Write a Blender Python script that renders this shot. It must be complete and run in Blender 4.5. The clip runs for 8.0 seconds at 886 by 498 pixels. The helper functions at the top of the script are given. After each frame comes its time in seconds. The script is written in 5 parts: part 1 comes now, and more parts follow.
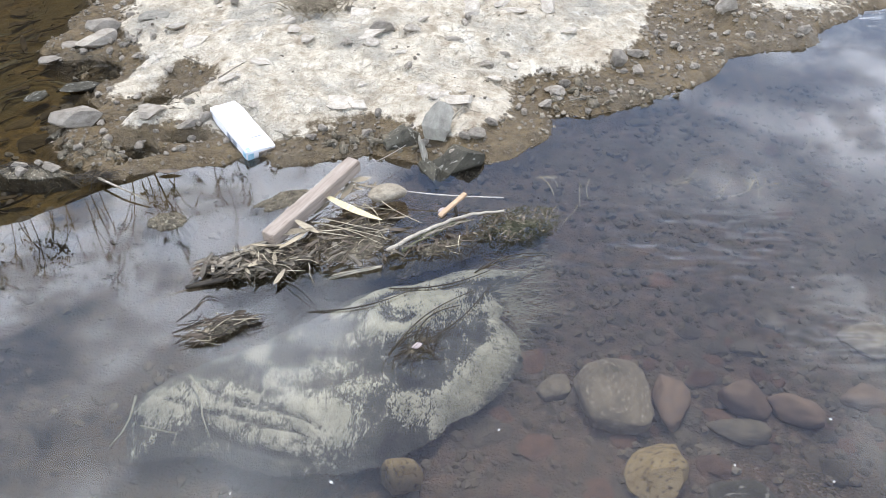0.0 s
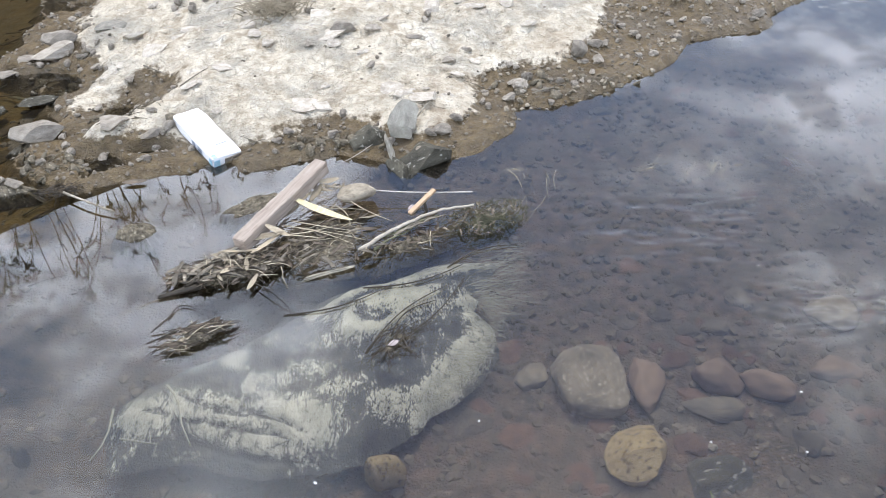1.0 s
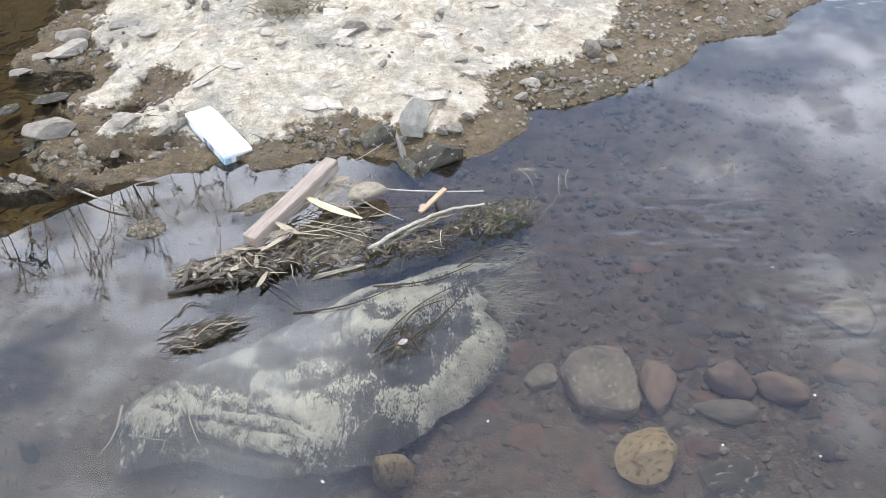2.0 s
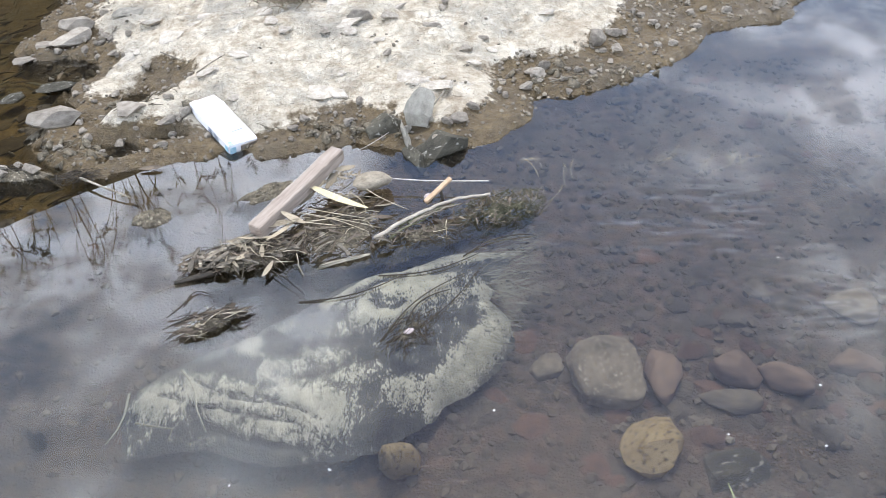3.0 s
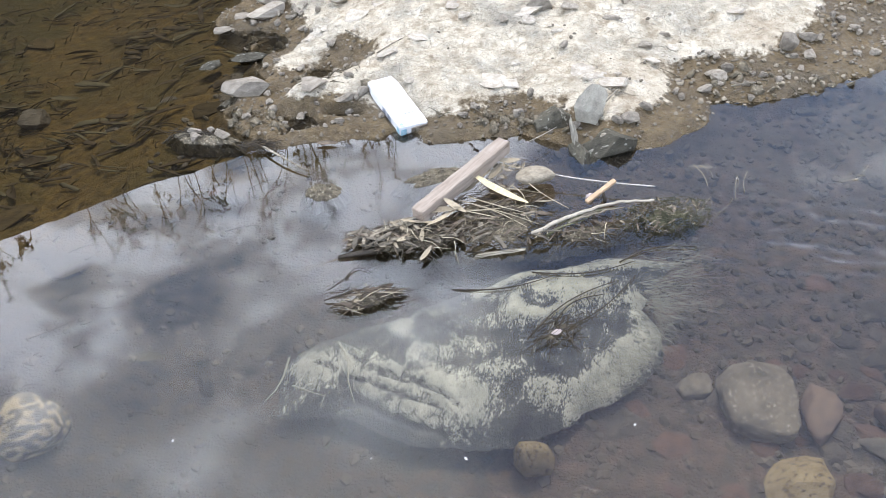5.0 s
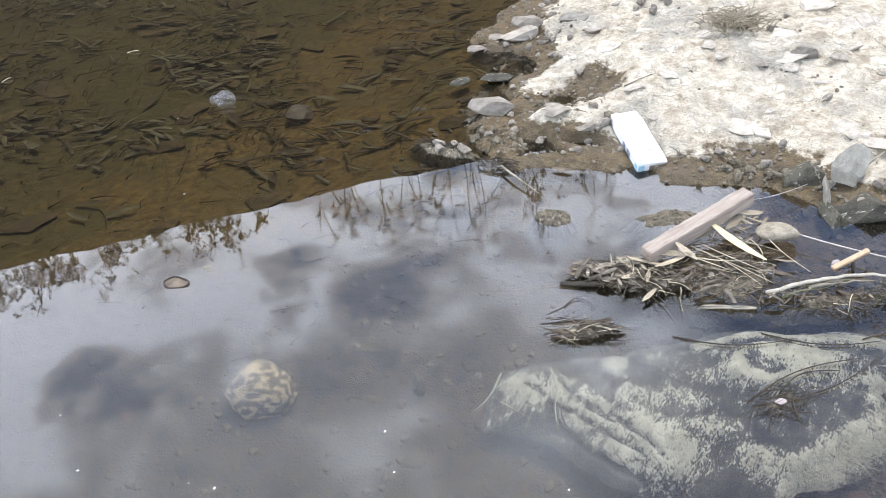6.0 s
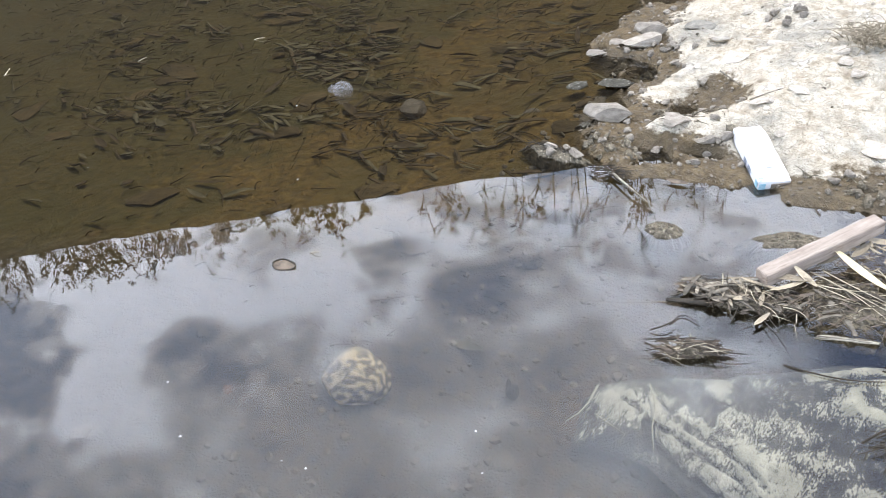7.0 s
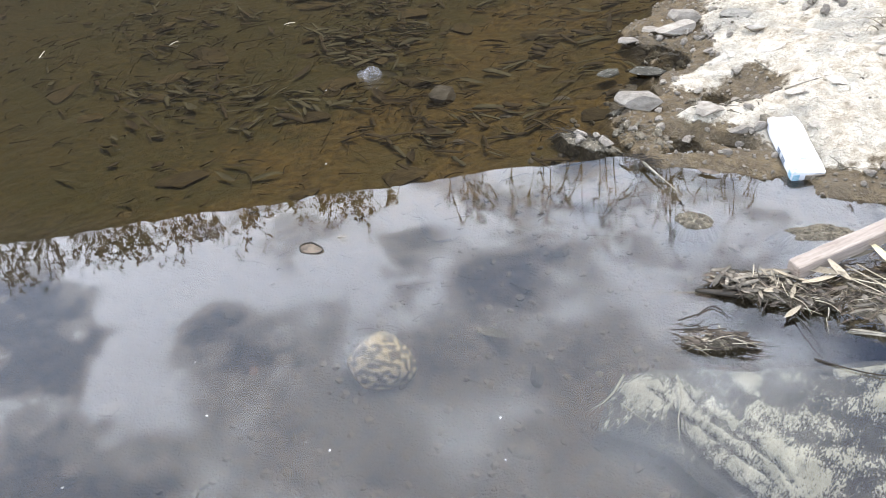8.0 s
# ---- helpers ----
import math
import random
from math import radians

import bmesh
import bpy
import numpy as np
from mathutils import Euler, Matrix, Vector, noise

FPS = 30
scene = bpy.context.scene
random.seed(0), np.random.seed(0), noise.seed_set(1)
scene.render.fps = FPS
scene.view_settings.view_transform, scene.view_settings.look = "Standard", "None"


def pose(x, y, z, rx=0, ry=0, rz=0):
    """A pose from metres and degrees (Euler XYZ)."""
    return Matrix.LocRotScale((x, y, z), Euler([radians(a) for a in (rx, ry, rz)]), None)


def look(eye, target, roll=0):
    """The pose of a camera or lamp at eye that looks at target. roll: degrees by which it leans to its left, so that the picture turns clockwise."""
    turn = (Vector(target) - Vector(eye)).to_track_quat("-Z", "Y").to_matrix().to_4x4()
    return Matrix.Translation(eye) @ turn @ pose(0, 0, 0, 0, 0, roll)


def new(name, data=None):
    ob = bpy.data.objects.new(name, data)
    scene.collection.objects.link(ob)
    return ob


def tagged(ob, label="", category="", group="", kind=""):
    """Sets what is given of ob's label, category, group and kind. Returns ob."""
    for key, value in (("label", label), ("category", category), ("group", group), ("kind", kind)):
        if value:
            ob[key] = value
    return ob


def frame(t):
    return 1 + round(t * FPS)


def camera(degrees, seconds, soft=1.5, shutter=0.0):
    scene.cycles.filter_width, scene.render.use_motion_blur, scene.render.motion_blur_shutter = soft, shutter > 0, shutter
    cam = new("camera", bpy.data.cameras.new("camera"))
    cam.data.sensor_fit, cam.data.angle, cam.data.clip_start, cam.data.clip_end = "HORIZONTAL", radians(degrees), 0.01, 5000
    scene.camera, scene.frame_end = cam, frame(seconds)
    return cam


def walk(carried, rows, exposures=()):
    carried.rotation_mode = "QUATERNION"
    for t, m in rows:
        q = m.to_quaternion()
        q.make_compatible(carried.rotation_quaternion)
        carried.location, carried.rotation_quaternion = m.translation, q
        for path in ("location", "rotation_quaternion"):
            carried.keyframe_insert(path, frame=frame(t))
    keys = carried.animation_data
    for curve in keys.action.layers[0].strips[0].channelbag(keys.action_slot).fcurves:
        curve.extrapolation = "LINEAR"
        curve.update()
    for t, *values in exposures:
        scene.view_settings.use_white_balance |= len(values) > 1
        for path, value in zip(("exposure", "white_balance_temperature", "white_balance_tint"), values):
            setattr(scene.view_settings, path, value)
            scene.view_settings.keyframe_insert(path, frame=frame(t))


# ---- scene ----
cam = camera(58.6, 8.0, 0.8)
PATH = [
    (0, (0.293, 0.168, 1.015), (0.259, 1.75, -0.209), -1.1),
    (0.5, (0.291, 0.17, 1.013), (0.337, 1.746, -0.216), -1.9),
    (1, (0.294, 0.158, 1.018), (0.33, 1.735, -0.212), -2.5),
    (1.5, (0.3, 0.162, 1.012), (0.31, 1.742, -0.214), -2.8),
    (3, (0.288, 0.161, 1.009), (0.29, 1.726, -0.237), -2.7),
    (3.5, (0.286, 0.164, 1.007), (0.265, 1.709, -0.262), -3.0),
    (4, (0.278, 0.16, 1.003), (0.207, 1.688, -0.285), -3.5),
    (4.2, (0.278, 0.158, 1.004), (0.184, 1.683, -0.287), -3.7),
    (5.3, (0.273, 0.174, 1.065), (-0.252, 1.646, -0.184), -6.4),
    (5.5, (0.266, 0.161, 1.071), (-0.362, 1.613, -0.151), -7.0),
    (6, (0.233, 0.144, 1.083), (-0.618, 1.508, -0.106), -7.5),
    (6.5, (0.219, 0.132, 1.083), (-0.79, 1.403, -0.086), -8.0),
    (7, (0.216, 0.142, 1.08), (-0.843, 1.378, -0.083), -7.9),
    (7.5, (0.215, 0.146, 1.077), (-0.876, 1.352, -0.087), -8.0),
    (8, (0.213, 0.14, 1.073), (-0.889, 1.322, -0.105), -8.3),
]
walk(cam, [(t, look(eye, aim, lean)) for t, eye, aim, lean in PATH],
     exposures=[(0, -0.20), (4.0, -0.15), (5.5, -0.10), (6.5, 0.03), (8.0, 0.12)])

# ---------------- light ----------------
SUN_AZ, SUN_EL = 15.0, 64.0
world = bpy.data.worlds.new("sky")
scene.world = world
world.use_nodes = True
wt = world.node_tree
wt.nodes.clear()


def node(tree, kind, attribute=""):
    n = tree.nodes.new(kind)
    if attribute:
        n.attribute_name = attribute
    return n


def ramp(tree, src, stops, interp="LINEAR"):
    r = tree.nodes.new("ShaderNodeValToRGB")
    r.color_ramp.interpolation = interp
    els = r.color_ramp.elements
    while len(els) < len(stops):
        els.new(0.5)
    for e, (p, c) in zip(els, stops):
        e.position = p
        e.color = (c, c, c, 1) if isinstance(c, (int, float)) else (*c, 1)
    tree.links.new(src, r.inputs[0])
    return r.outputs[0]


def mix(tree, fac, a, b, blend="MIX"):
    m = tree.nodes.new("ShaderNodeMix")
    m.data_type, m.blend_type = "RGBA", blend
    for sock, v in ((m.inputs[0], fac), (m.inputs[6], a), (m.inputs[7], b)):
        if isinstance(v, bpy.types.NodeSocket):
            tree.links.new(v, sock)
        elif isinstance(v, (int, float)):
            sock.default_value = v
        else:
            sock.default_value = (*v, 1)
    return m.outputs[2]


def calc(tree, op, a, b=0.0, clamp=False):
    m = tree.nodes.new("ShaderNodeMath")
    m.operation, m.use_clamp = op, clamp
    for sock, v in zip(m.inputs, (a, b)):
        if isinstance(v, bpy.types.NodeSocket):
            tree.links.new(v, sock)
        else:
            sock.default_value = v
    return m.outputs[0]


def tex_noise(tree, vec, scale, detail=4.0, rough=0.55, dist=0.0):
    n = tree.nodes.new("ShaderNodeTexNoise")
    n.inputs["Scale"].default_value = scale
    n.inputs["Detail"].default_value = detail
    n.inputs["Roughness"].default_value = rough
    n.inputs["Distortion"].default_value = dist
    if vec is not None:
        tree.links.new(vec, n.inputs["Vector"])
    return n.outputs[0]


sky = node(wt, "ShaderNodeTexSky")
sky.sky_type, sky.sun_disc = "NISHITA", False
sky.sun_elevation, sky.sun_rotation = radians(SUN_EL), radians(SUN_AZ)
sky.air_density, sky.dust_density = 1.2, 0.6
way = node(wt, "ShaderNodeTexCoord")
sep = node(wt, "ShaderNodeSeparateXYZ")
wt.links.new(way.outputs["Generated"], sep.inputs[0])
lift = calc(wt, "MAXIMUM", calc(wt, "ADD", sep.outputs[2], 0.12), 0.05)
flat = node(wt, "ShaderNodeCombineXYZ")
wt.links.new(calc(wt, "DIVIDE", sep.outputs[0], lift), flat.inputs[0])
wt.links.new(calc(wt, "DIVIDE", sep.outputs[1], lift), flat.inputs[1])
flat.inputs[2].default_value = 7.7
big = tex_noise(wt, flat.outputs[0], 3.0, 7, 0.58, 0.25)
fine = tex_noise(wt, flat.outputs[0], 5.2, 9, 0.60, 0.15)
wide = tex_noise(wt, flat.outputs[0], 1.6, 2, 0.5)
over_x = calc(wt, "DIVIDE", sep.outputs[0], lift)
over_y = calc(wt, "DIVIDE", sep.outputs[1], lift)


def puff(cx, cy, rx, ry):
    """A soft oval in the cloud layer, 1 in its middle; the noise frays its rim."""
    u = calc(wt, "DIVIDE", calc(wt, "SUBTRACT", over_x, cx), rx)
    v = calc(wt, "DIVIDE", calc(wt, "SUBTRACT", over_y, cy), ry)
    d = calc(wt, "SQRT", calc(wt, "ADD", calc(wt, "MULTIPLY", u, u), calc(wt, "MULTIPLY", v, v)))
    d = calc(wt, "ADD", d, calc(wt, "MULTIPLY", calc(wt, "SUBTRACT", fine, 0.5), 7.0))
    return ramp(wt, d, [(0.0, 1.0), (1.3, 0.0)], "EASE")


# a cloud deck over the far bank, breaking to blue down the stream, with thinner cloud beyond
spread = ramp(wt, calc(wt, "DIVIDE", calc(wt, "ADD", over_x, 1.6), 2.8), [(0.47, 1.0), (0.545, 0.05), (0.64, 0.03), (0.76, 0.29), (0.90, 0.32)])
cover = ramp(wt, calc(wt, "ADD", big, calc(wt, "MULTIPLY", spread, 0.9)), [(0.58, 0.0), (1.0, 1.0)], "EASE")
# billows low over the bank, a smoother grey veil higher up
high = ramp(wt, sep.outputs[2], [(0.56, 0.0), (0.72, 1.0)], "EASE")
billow = calc(wt, "MULTIPLY", calc(wt, "SUBTRACT", fine, 0.5), calc(wt, "SUBTRACT", 1.0, calc(wt, "MULTIPLY", high, 0.55)))
shade = calc(wt, "ADD", calc(wt, "ADD", 0.555, calc(wt, "MULTIPLY", billow, 1.25)), calc(wt, "MULTIPLY", calc(wt, "SUBTRACT", wide, 0.5), 0.15))
shade = calc(wt, "SUBTRACT", shade, calc(wt, "MULTIPLY", high, 0.065))
for cx, cy, rx, ry in ((-0.97, 0.47, 0.16, 0.08), (-1.27, 0.37, 0.20, 0.09), (-0.66, 0.86, 0.13, 0.09), (-0.83, 0.80, 0.08, 0.12)):
    shade = calc(wt, "SUBTRACT", shade, calc(wt, "MULTIPLY", puff(cx, cy, rx, ry), 0.042))
shade = calc(wt, "SUBTRACT", shade, calc(wt, "MULTIPLY", puff(-1.0, 0.12, 0.45, 0.22), 0.07))
for cx, cy, rx, ry in ((-0.29, 0.63, 0.12, 0.10), (-1.05, 0.58, 0.14, 0.08)):
    shade = calc(wt, "ADD", shade, calc(wt, "MULTIPLY", puff(cx, cy, rx, ry), 0.08))
tone = ramp(wt, shade, [(0.38, (9.0, 11.6, 16.8)), (0.48, (18.5, 20, 24)), (0.59, (36, 38.8, 45.5))], "EASE")
clear = mix(wt, 1.0, sky.outputs[0], (2.0, 2.0, 2.15), "MULTIPLY")
sky_col = mix(wt, cover, clear, tone)
bg = node(wt, "ShaderNodeBackground")
bg.inputs[1].default_value = 0.12
wt.links.new(sky_col, bg.inputs[0])
wout = node(wt, "ShaderNodeOutputWorld")
wt.links.new(bg.outputs[0], wout.inputs[0])

sun = new("sun", bpy.data.lights.new("sun", "SUN"))
sun.data.energy, sun.data.angle, sun.data.color = 3.2, radians(1.5), (1.0, 0.94, 0.86)
sd = Vector((math.sin(radians(SUN_AZ)) * math.cos(radians(SUN_EL)), math.cos(radians(SUN_AZ)) * math.cos(radians(SUN_EL)),
             math.sin(radians(SUN_EL))))
sun.matrix_world = look(sd * 30, (0, 0, 0))

# ---------------- materials ----------------


def base(name):
    m = bpy.data.materials.new(name)
    m.use_nodes = True
    t = m.node_tree
    b = t.nodes["Principled BSDF"]
    return m, t, b


def bumped(t, b, height, strength, distance=0.01):
    n = t.nodes.new("ShaderNodeBump")
    n.inputs["Strength"].default_value = strength
    n.inputs["Distance"].default_value = distance
    t.links.new(height, n.inputs["Height"])
    t.links.new(n.outputs[0], b.inputs["Normal"])


def mottled(name, dark, light, scale=30.0, fine=160.0, rough=0.8, bump=0.5, dist=0.004, vary=0.25, spots=None, spot_scale=60.0,
            spot_at=0.62, spec=0.4, stretch=None):
    """Two-scale mottled surface; each object a little lighter or darker than the next."""
    m, t, b = base(name)
    co = t.nodes.new("ShaderNodeTexCoord").outputs["Object"]
    info = t.nodes.new("ShaderNodeObjectInfo")
    off = t.nodes.new("ShaderNodeVectorMath")
    off.operation = "MULTIPLY_ADD"
    off.inputs[1].default_value = stretch or (1, 1, 1)
    t.links.new(co, off.inputs[0])
    comb = t.nodes.new("ShaderNodeCombineXYZ")
    t.links.new(calc(t, "MULTIPLY", info.outputs["Random"], 7.0), comb.inputs[0])
    t.links.new(comb.outputs[0], off.inputs[2])
    vec = off.outputs[0]
    n1 = tex_noise(t, vec, scale, 4)
    n2 = tex_noise(t, vec, fine, 3)
    f = calc(t, "ADD", calc(t, "MULTIPLY", n1, 0.65), calc(t, "MULTIPLY", n2, 0.35))
    col = mix(t, ramp(t, f, [(0.33, 0.0), (0.66, 1.0)]), dark, light)
    if spots:
        n3 = tex_noise(t, vec, spot_scale, 3)
        col = mix(t, ramp(t, n3, [(spot_at, 0.0), (spot_at + 0.06, 1.0)]), col, spots)
    tone = calc(t, "ADD", 1.0 - vary, calc(t, "MULTIPLY", info.outputs["Random"], 2 * vary))
    hsv = t.nodes.new("ShaderNodeHueSaturation")
    t.links.new(col, hsv.inputs["Color"])
    t.links.new(tone, hsv.inputs["Value"])
    t.links.new(hsv.outputs[0], b.inputs["Base Color"])
    b.inputs["Roughness"].default_value = rough
    b.inputs["Specular IOR Level"].default_value = spec
    bumped(t, b, f, bump, dist)
    return m


def make_ground_material():
    m, t, b = base("silt_and_mud")
    pos = t.nodes.new("ShaderNodeNewGeometry").outputs["Position"]
    crust = node(t, "ShaderNodeAttribute", "crust").outputs["Fac"]
    bed = node(t, "ShaderNodeAttribute", "bed").outputs["Fac"]
    silt = node(t, "ShaderNodeAttribute", "silt").outputs["Fac"]
    n1 = tex_noise(t, pos, 5.0, 5, 0.6)
    n2 = tex_noise(t, pos, 38.0, 5, 0.65)
    n3 = tex_noise(t, pos, 210.0, 3, 0.6)
    n4 = tex_noise(t, pos, 14.0, 5, 0.6, 0.6)
    # salt crust: cream with grey flags and brown flecks
    c = mix(t, ramp(t, calc(t, "ADD", calc(t, "MULTIPLY", n2, 0.45), calc(t, "MULTIPLY", n4, 0.55)), [(0.38, 0.0), (0.58, 1.0)]), (0.35, 0.29, 0.205), (0.72, 0.655, 0.52))
    c = mix(t, ramp(t, n1, [(0.36, 0.4), (0.48, 0.0)]), c, (0.40, 0.325, 0.235))
    c = mix(t, ramp(t, n1, [(0.50, 0.0), (0.66, 0.75)]), c, (0.31, 0.295, 0.25))
    c = mix(t, ramp(t, n4, [(0.60, 0.0), (0.70, 0.6)]), c, (0.68, 0.65, 0.58))
    c = mix(t, ramp(t, n3, [(0.57, 0.0), (0.66, 0.55)]), c, (0.25, 0.20, 0.14))
    vor = t.nodes.new("ShaderNodeTexVoronoi")
    vor.feature = "DISTANCE_TO_EDGE"
    vor.inputs["Scale"].default_value = 15.0
    warp = t.nodes.new("ShaderNodeVectorMath")
    warp.operation = "MULTIPLY_ADD"
    warp.inputs[1].default_value = (0.16, 0.16, 0.16)
    nv = t.nodes.new("ShaderNodeTexNoise")
    nv.inputs["Scale"].default_value = 22.0
    nv.inputs["Detail"].default_value = 4.0
    t.links.new(pos, nv.inputs["Vector"])
    t.links.new(nv.outputs["Color"], warp.inputs[0])
    t.links.new(pos, warp.inputs[2])
    t.links.new(warp.outputs[0], vor.inputs["Vector"])
    crack = ramp(t, vor.outputs["Distance"], [(0.0, 0.0), (0.12, 1.0)])
    c = mix(t, calc(t, "MULTIPLY", calc(t, "SUBTRACT", 1.0, crack), ramp(t, n4, [(0.50, 0.0), (0.66, 0.5)])), c, (0.22, 0.185, 0.14))
    # wet mud with grit
    d = mix(t, ramp(t, n2, [(0.35, 0.0), (0.65, 1.0)]), (0.078, 0.054, 0.025), (0.175, 0.127, 0.063))
    d = mix(t, ramp(t, n3, [(0.58, 0.0), (0.68, 0.8)]), d, (0.22, 0.19, 0.15))
    d = mix(t, ramp(t, n1, [(0.45, 0.0), (0.65, 0.6)]), d, (0.105, 0.085, 0.056))
    edge = calc(t, "ADD", crust, calc(t, "ADD", calc(t, "MULTIPLY", calc(t, "SUBTRACT", n2, 0.5), 1.3), calc(t, "MULTIPLY", calc(t, "SUBTRACT", n4, 0.5), 0.9)))
    col = mix(t, ramp(t, edge, [(0.34, 0.0), (0.62, 1.0)]), d, c)
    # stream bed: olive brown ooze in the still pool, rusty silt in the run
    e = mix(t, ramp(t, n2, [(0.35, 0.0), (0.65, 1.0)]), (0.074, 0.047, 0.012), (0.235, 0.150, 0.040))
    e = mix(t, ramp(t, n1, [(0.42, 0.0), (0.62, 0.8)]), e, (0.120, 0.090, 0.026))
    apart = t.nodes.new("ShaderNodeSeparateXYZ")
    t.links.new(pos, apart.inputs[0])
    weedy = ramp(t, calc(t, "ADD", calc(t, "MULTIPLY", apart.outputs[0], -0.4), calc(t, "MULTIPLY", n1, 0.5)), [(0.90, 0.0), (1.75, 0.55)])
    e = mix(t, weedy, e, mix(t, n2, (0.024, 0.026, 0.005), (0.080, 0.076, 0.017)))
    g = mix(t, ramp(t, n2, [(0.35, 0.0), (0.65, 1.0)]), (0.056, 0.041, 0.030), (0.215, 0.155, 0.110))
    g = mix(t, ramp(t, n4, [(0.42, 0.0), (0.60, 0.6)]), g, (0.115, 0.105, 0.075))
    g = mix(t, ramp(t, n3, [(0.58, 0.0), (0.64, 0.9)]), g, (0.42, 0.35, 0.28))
    # mirrored sky's grey painted on the bed near the bank, where pool meets stream
    painted_sky_veil = calc(t, "ADD", calc(t, "SUBTRACT", apart.outputs[1], calc(t, "MULTIPLY", apart.outputs[0], 0.56)), calc(t, "MULTIPLY", n1, 0.5))
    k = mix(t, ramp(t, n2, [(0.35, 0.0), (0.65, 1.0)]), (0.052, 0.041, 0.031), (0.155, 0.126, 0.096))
    e = mix(t, ramp(t, calc(t, "MULTIPLY", painted_sky_veil, 0.25), [(0.48, 1.0), (0.58, 0.0)]), e, k)
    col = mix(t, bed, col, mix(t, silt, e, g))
    bank = node(t, "ShaderNodeAttribute", "bank").outputs["Fac"]
    s = mix(t, ramp(t, n2, [(0.35, 0.0), (0.65, 1.0)]), (0.035, 0.026, 0.014), (0.085, 0.066, 0.036))
    col = mix(t, bank, col, s)
    t.links.new(col, b.inputs["Base Color"])
    t.links.new(calc(t, "ADD", 0.42, calc(t, "MULTIPLY", crust, 0.5), True), b.inputs["Roughness"])
    b.inputs["Specular IOR Level"].default_value = 0.35
    h = calc(t, "ADD", calc(t, "MULTIPLY", n2, 1.0), calc(t, "MULTIPLY", n3, 0.45))
    h = calc(t, "ADD", h, calc(t, "MULTIPLY", calc(t, "MULTIPLY", crack, crust), 0.25))
    bumped(t, b, h, 1.0, 0.015)
    return m


def make_water_material():
    m = bpy.data.materials.new("still_water")
    m.use_nodes = True
    t = m.node_tree
    t.nodes.clear()
    out = node(t, "ShaderNodeOutputMaterial")
    fres = node(t, "ShaderNodeFresnel")
    fres.inputs["IOR"].default_value = WATER_IOR
    gl = node(t, "ShaderNodeBsdfGlossy")
    gl.inputs["Roughness"].default_value = 0.0
    gl.inputs["Color"].default_value = (1, 1, 1, 1)
    tr = node(t, "ShaderNodeBsdfTransparent")
    tr.inputs["Color"].default_value = (0.80, 0.795, 0.745, 1)
    ms = node(t, "ShaderNodeMixShader")
    t.links.new(fres.outputs[0], ms.inputs[0])
    t.links.new(tr.outputs[0], ms.inputs[1])
    t.links.new(gl.outputs[0], ms.inputs[2])
    t.links.new(ms.outputs[0], out.inputs[0])
    return m


WATER_IOR = 1.62
M_GROUND = make_ground_material()
M_WATER = make_water_material()
M_STONE_PALE = mottled("pale_dusty_stone", (0.22, 0.19, 0.148), (0.47, 0.42, 0.345), 2.4, 22, 0.85, 1.0, 0.010)
M_GRIT = mottled("brown_grit", (0.11, 0.09, 0.065), (0.30, 0.26, 0.20), 20, 90, 0.8, 0.5)
M_STONE_GREY = mottled("grey_slate_stone", (0.17, 0.158, 0.128), (0.38, 0.358, 0.298), 2.4, 22, 0.7, 1.0, 0.010)
M_STONE_WET = mottled("wet_dark_stone", (0.030, 0.028, 0.020), (0.125, 0.115, 0.085), 2.4, 22, 0.55, 1.0, 0.010, spots=(0.34, 0.33, 0.28), spot_at=0.6, spot_scale=4.5, spec=0.25)
M_STONE_POOL = mottled("olive_brown_stone", (0.055, 0.037, 0.012), (0.14, 0.096, 0.034), 2.4, 22, 0.8, 1.0, 0.010)
M_STONE_RED = mottled("rusty_sunken_stone", (0.115, 0.072, 0.051), (0.27, 0.172, 0.12), 2.4, 22, 0.7, 1.0, 0.010, spots=(0.34, 0.25, 0.19), spot_at=0.62, spot_scale=5)
M_STONE_SUNK = mottled("silted_sunken_stone", (0.085, 0.072, 0.056), (0.25, 0.215, 0.168), 2.4, 22, 0.8, 1.0, 0.010, spots=(0.33, 0.30, 0.25), spot_at=0.62, spot_scale=5)
M_STONE_TAN = mottled("tan_stone", (0.19, 0.16, 0.115), (0.40, 0.35, 0.265), 2.0, 9, 0.8, 0.8, 0.006)
M_STONE_RUST = mottled("smooth_rust_stone", (0.165, 0.122, 0.096), (0.30, 0.222, 0.172), 2.4, 22, 0.75, 0.4, 0.005)
M_CRUST = mottled("salt_crust_plate", (0.29, 0.255, 0.20), (0.56, 0.51, 0.43), 2.0, 9, 0.9, 0.8, 0.006, 0.15)
M_STONE_SPECK = mottled("speckled_sunken_stone", (0.10, 0.088, 0.068), (0.30, 0.262, 0.210), 2.2, 11, 0.8, 0.4, 0.004, spots=(0.46, 0.41, 0.34), spot_at=0.57, spot_scale=14)
M_STONE_YELLOW = mottled("algae_yellow_stone", (0.28, 0.21, 0.11), (0.52, 0.42, 0.25), 2.4, 22, 0.8, 0.5, 0.006, spots=(0.13, 0.10, 0.06), spot_at=0.56, spot_scale=7)
M_STONE_LICHEN = mottled("lichen_spotted_stone", (0.14, 0.118, 0.082), (0.26, 0.218, 0.155), 2.4, 22, 0.8, 1.0, 0.010, spots=(0.60, 0.49, 0.30), spot_at=0.49, spot_scale=5)
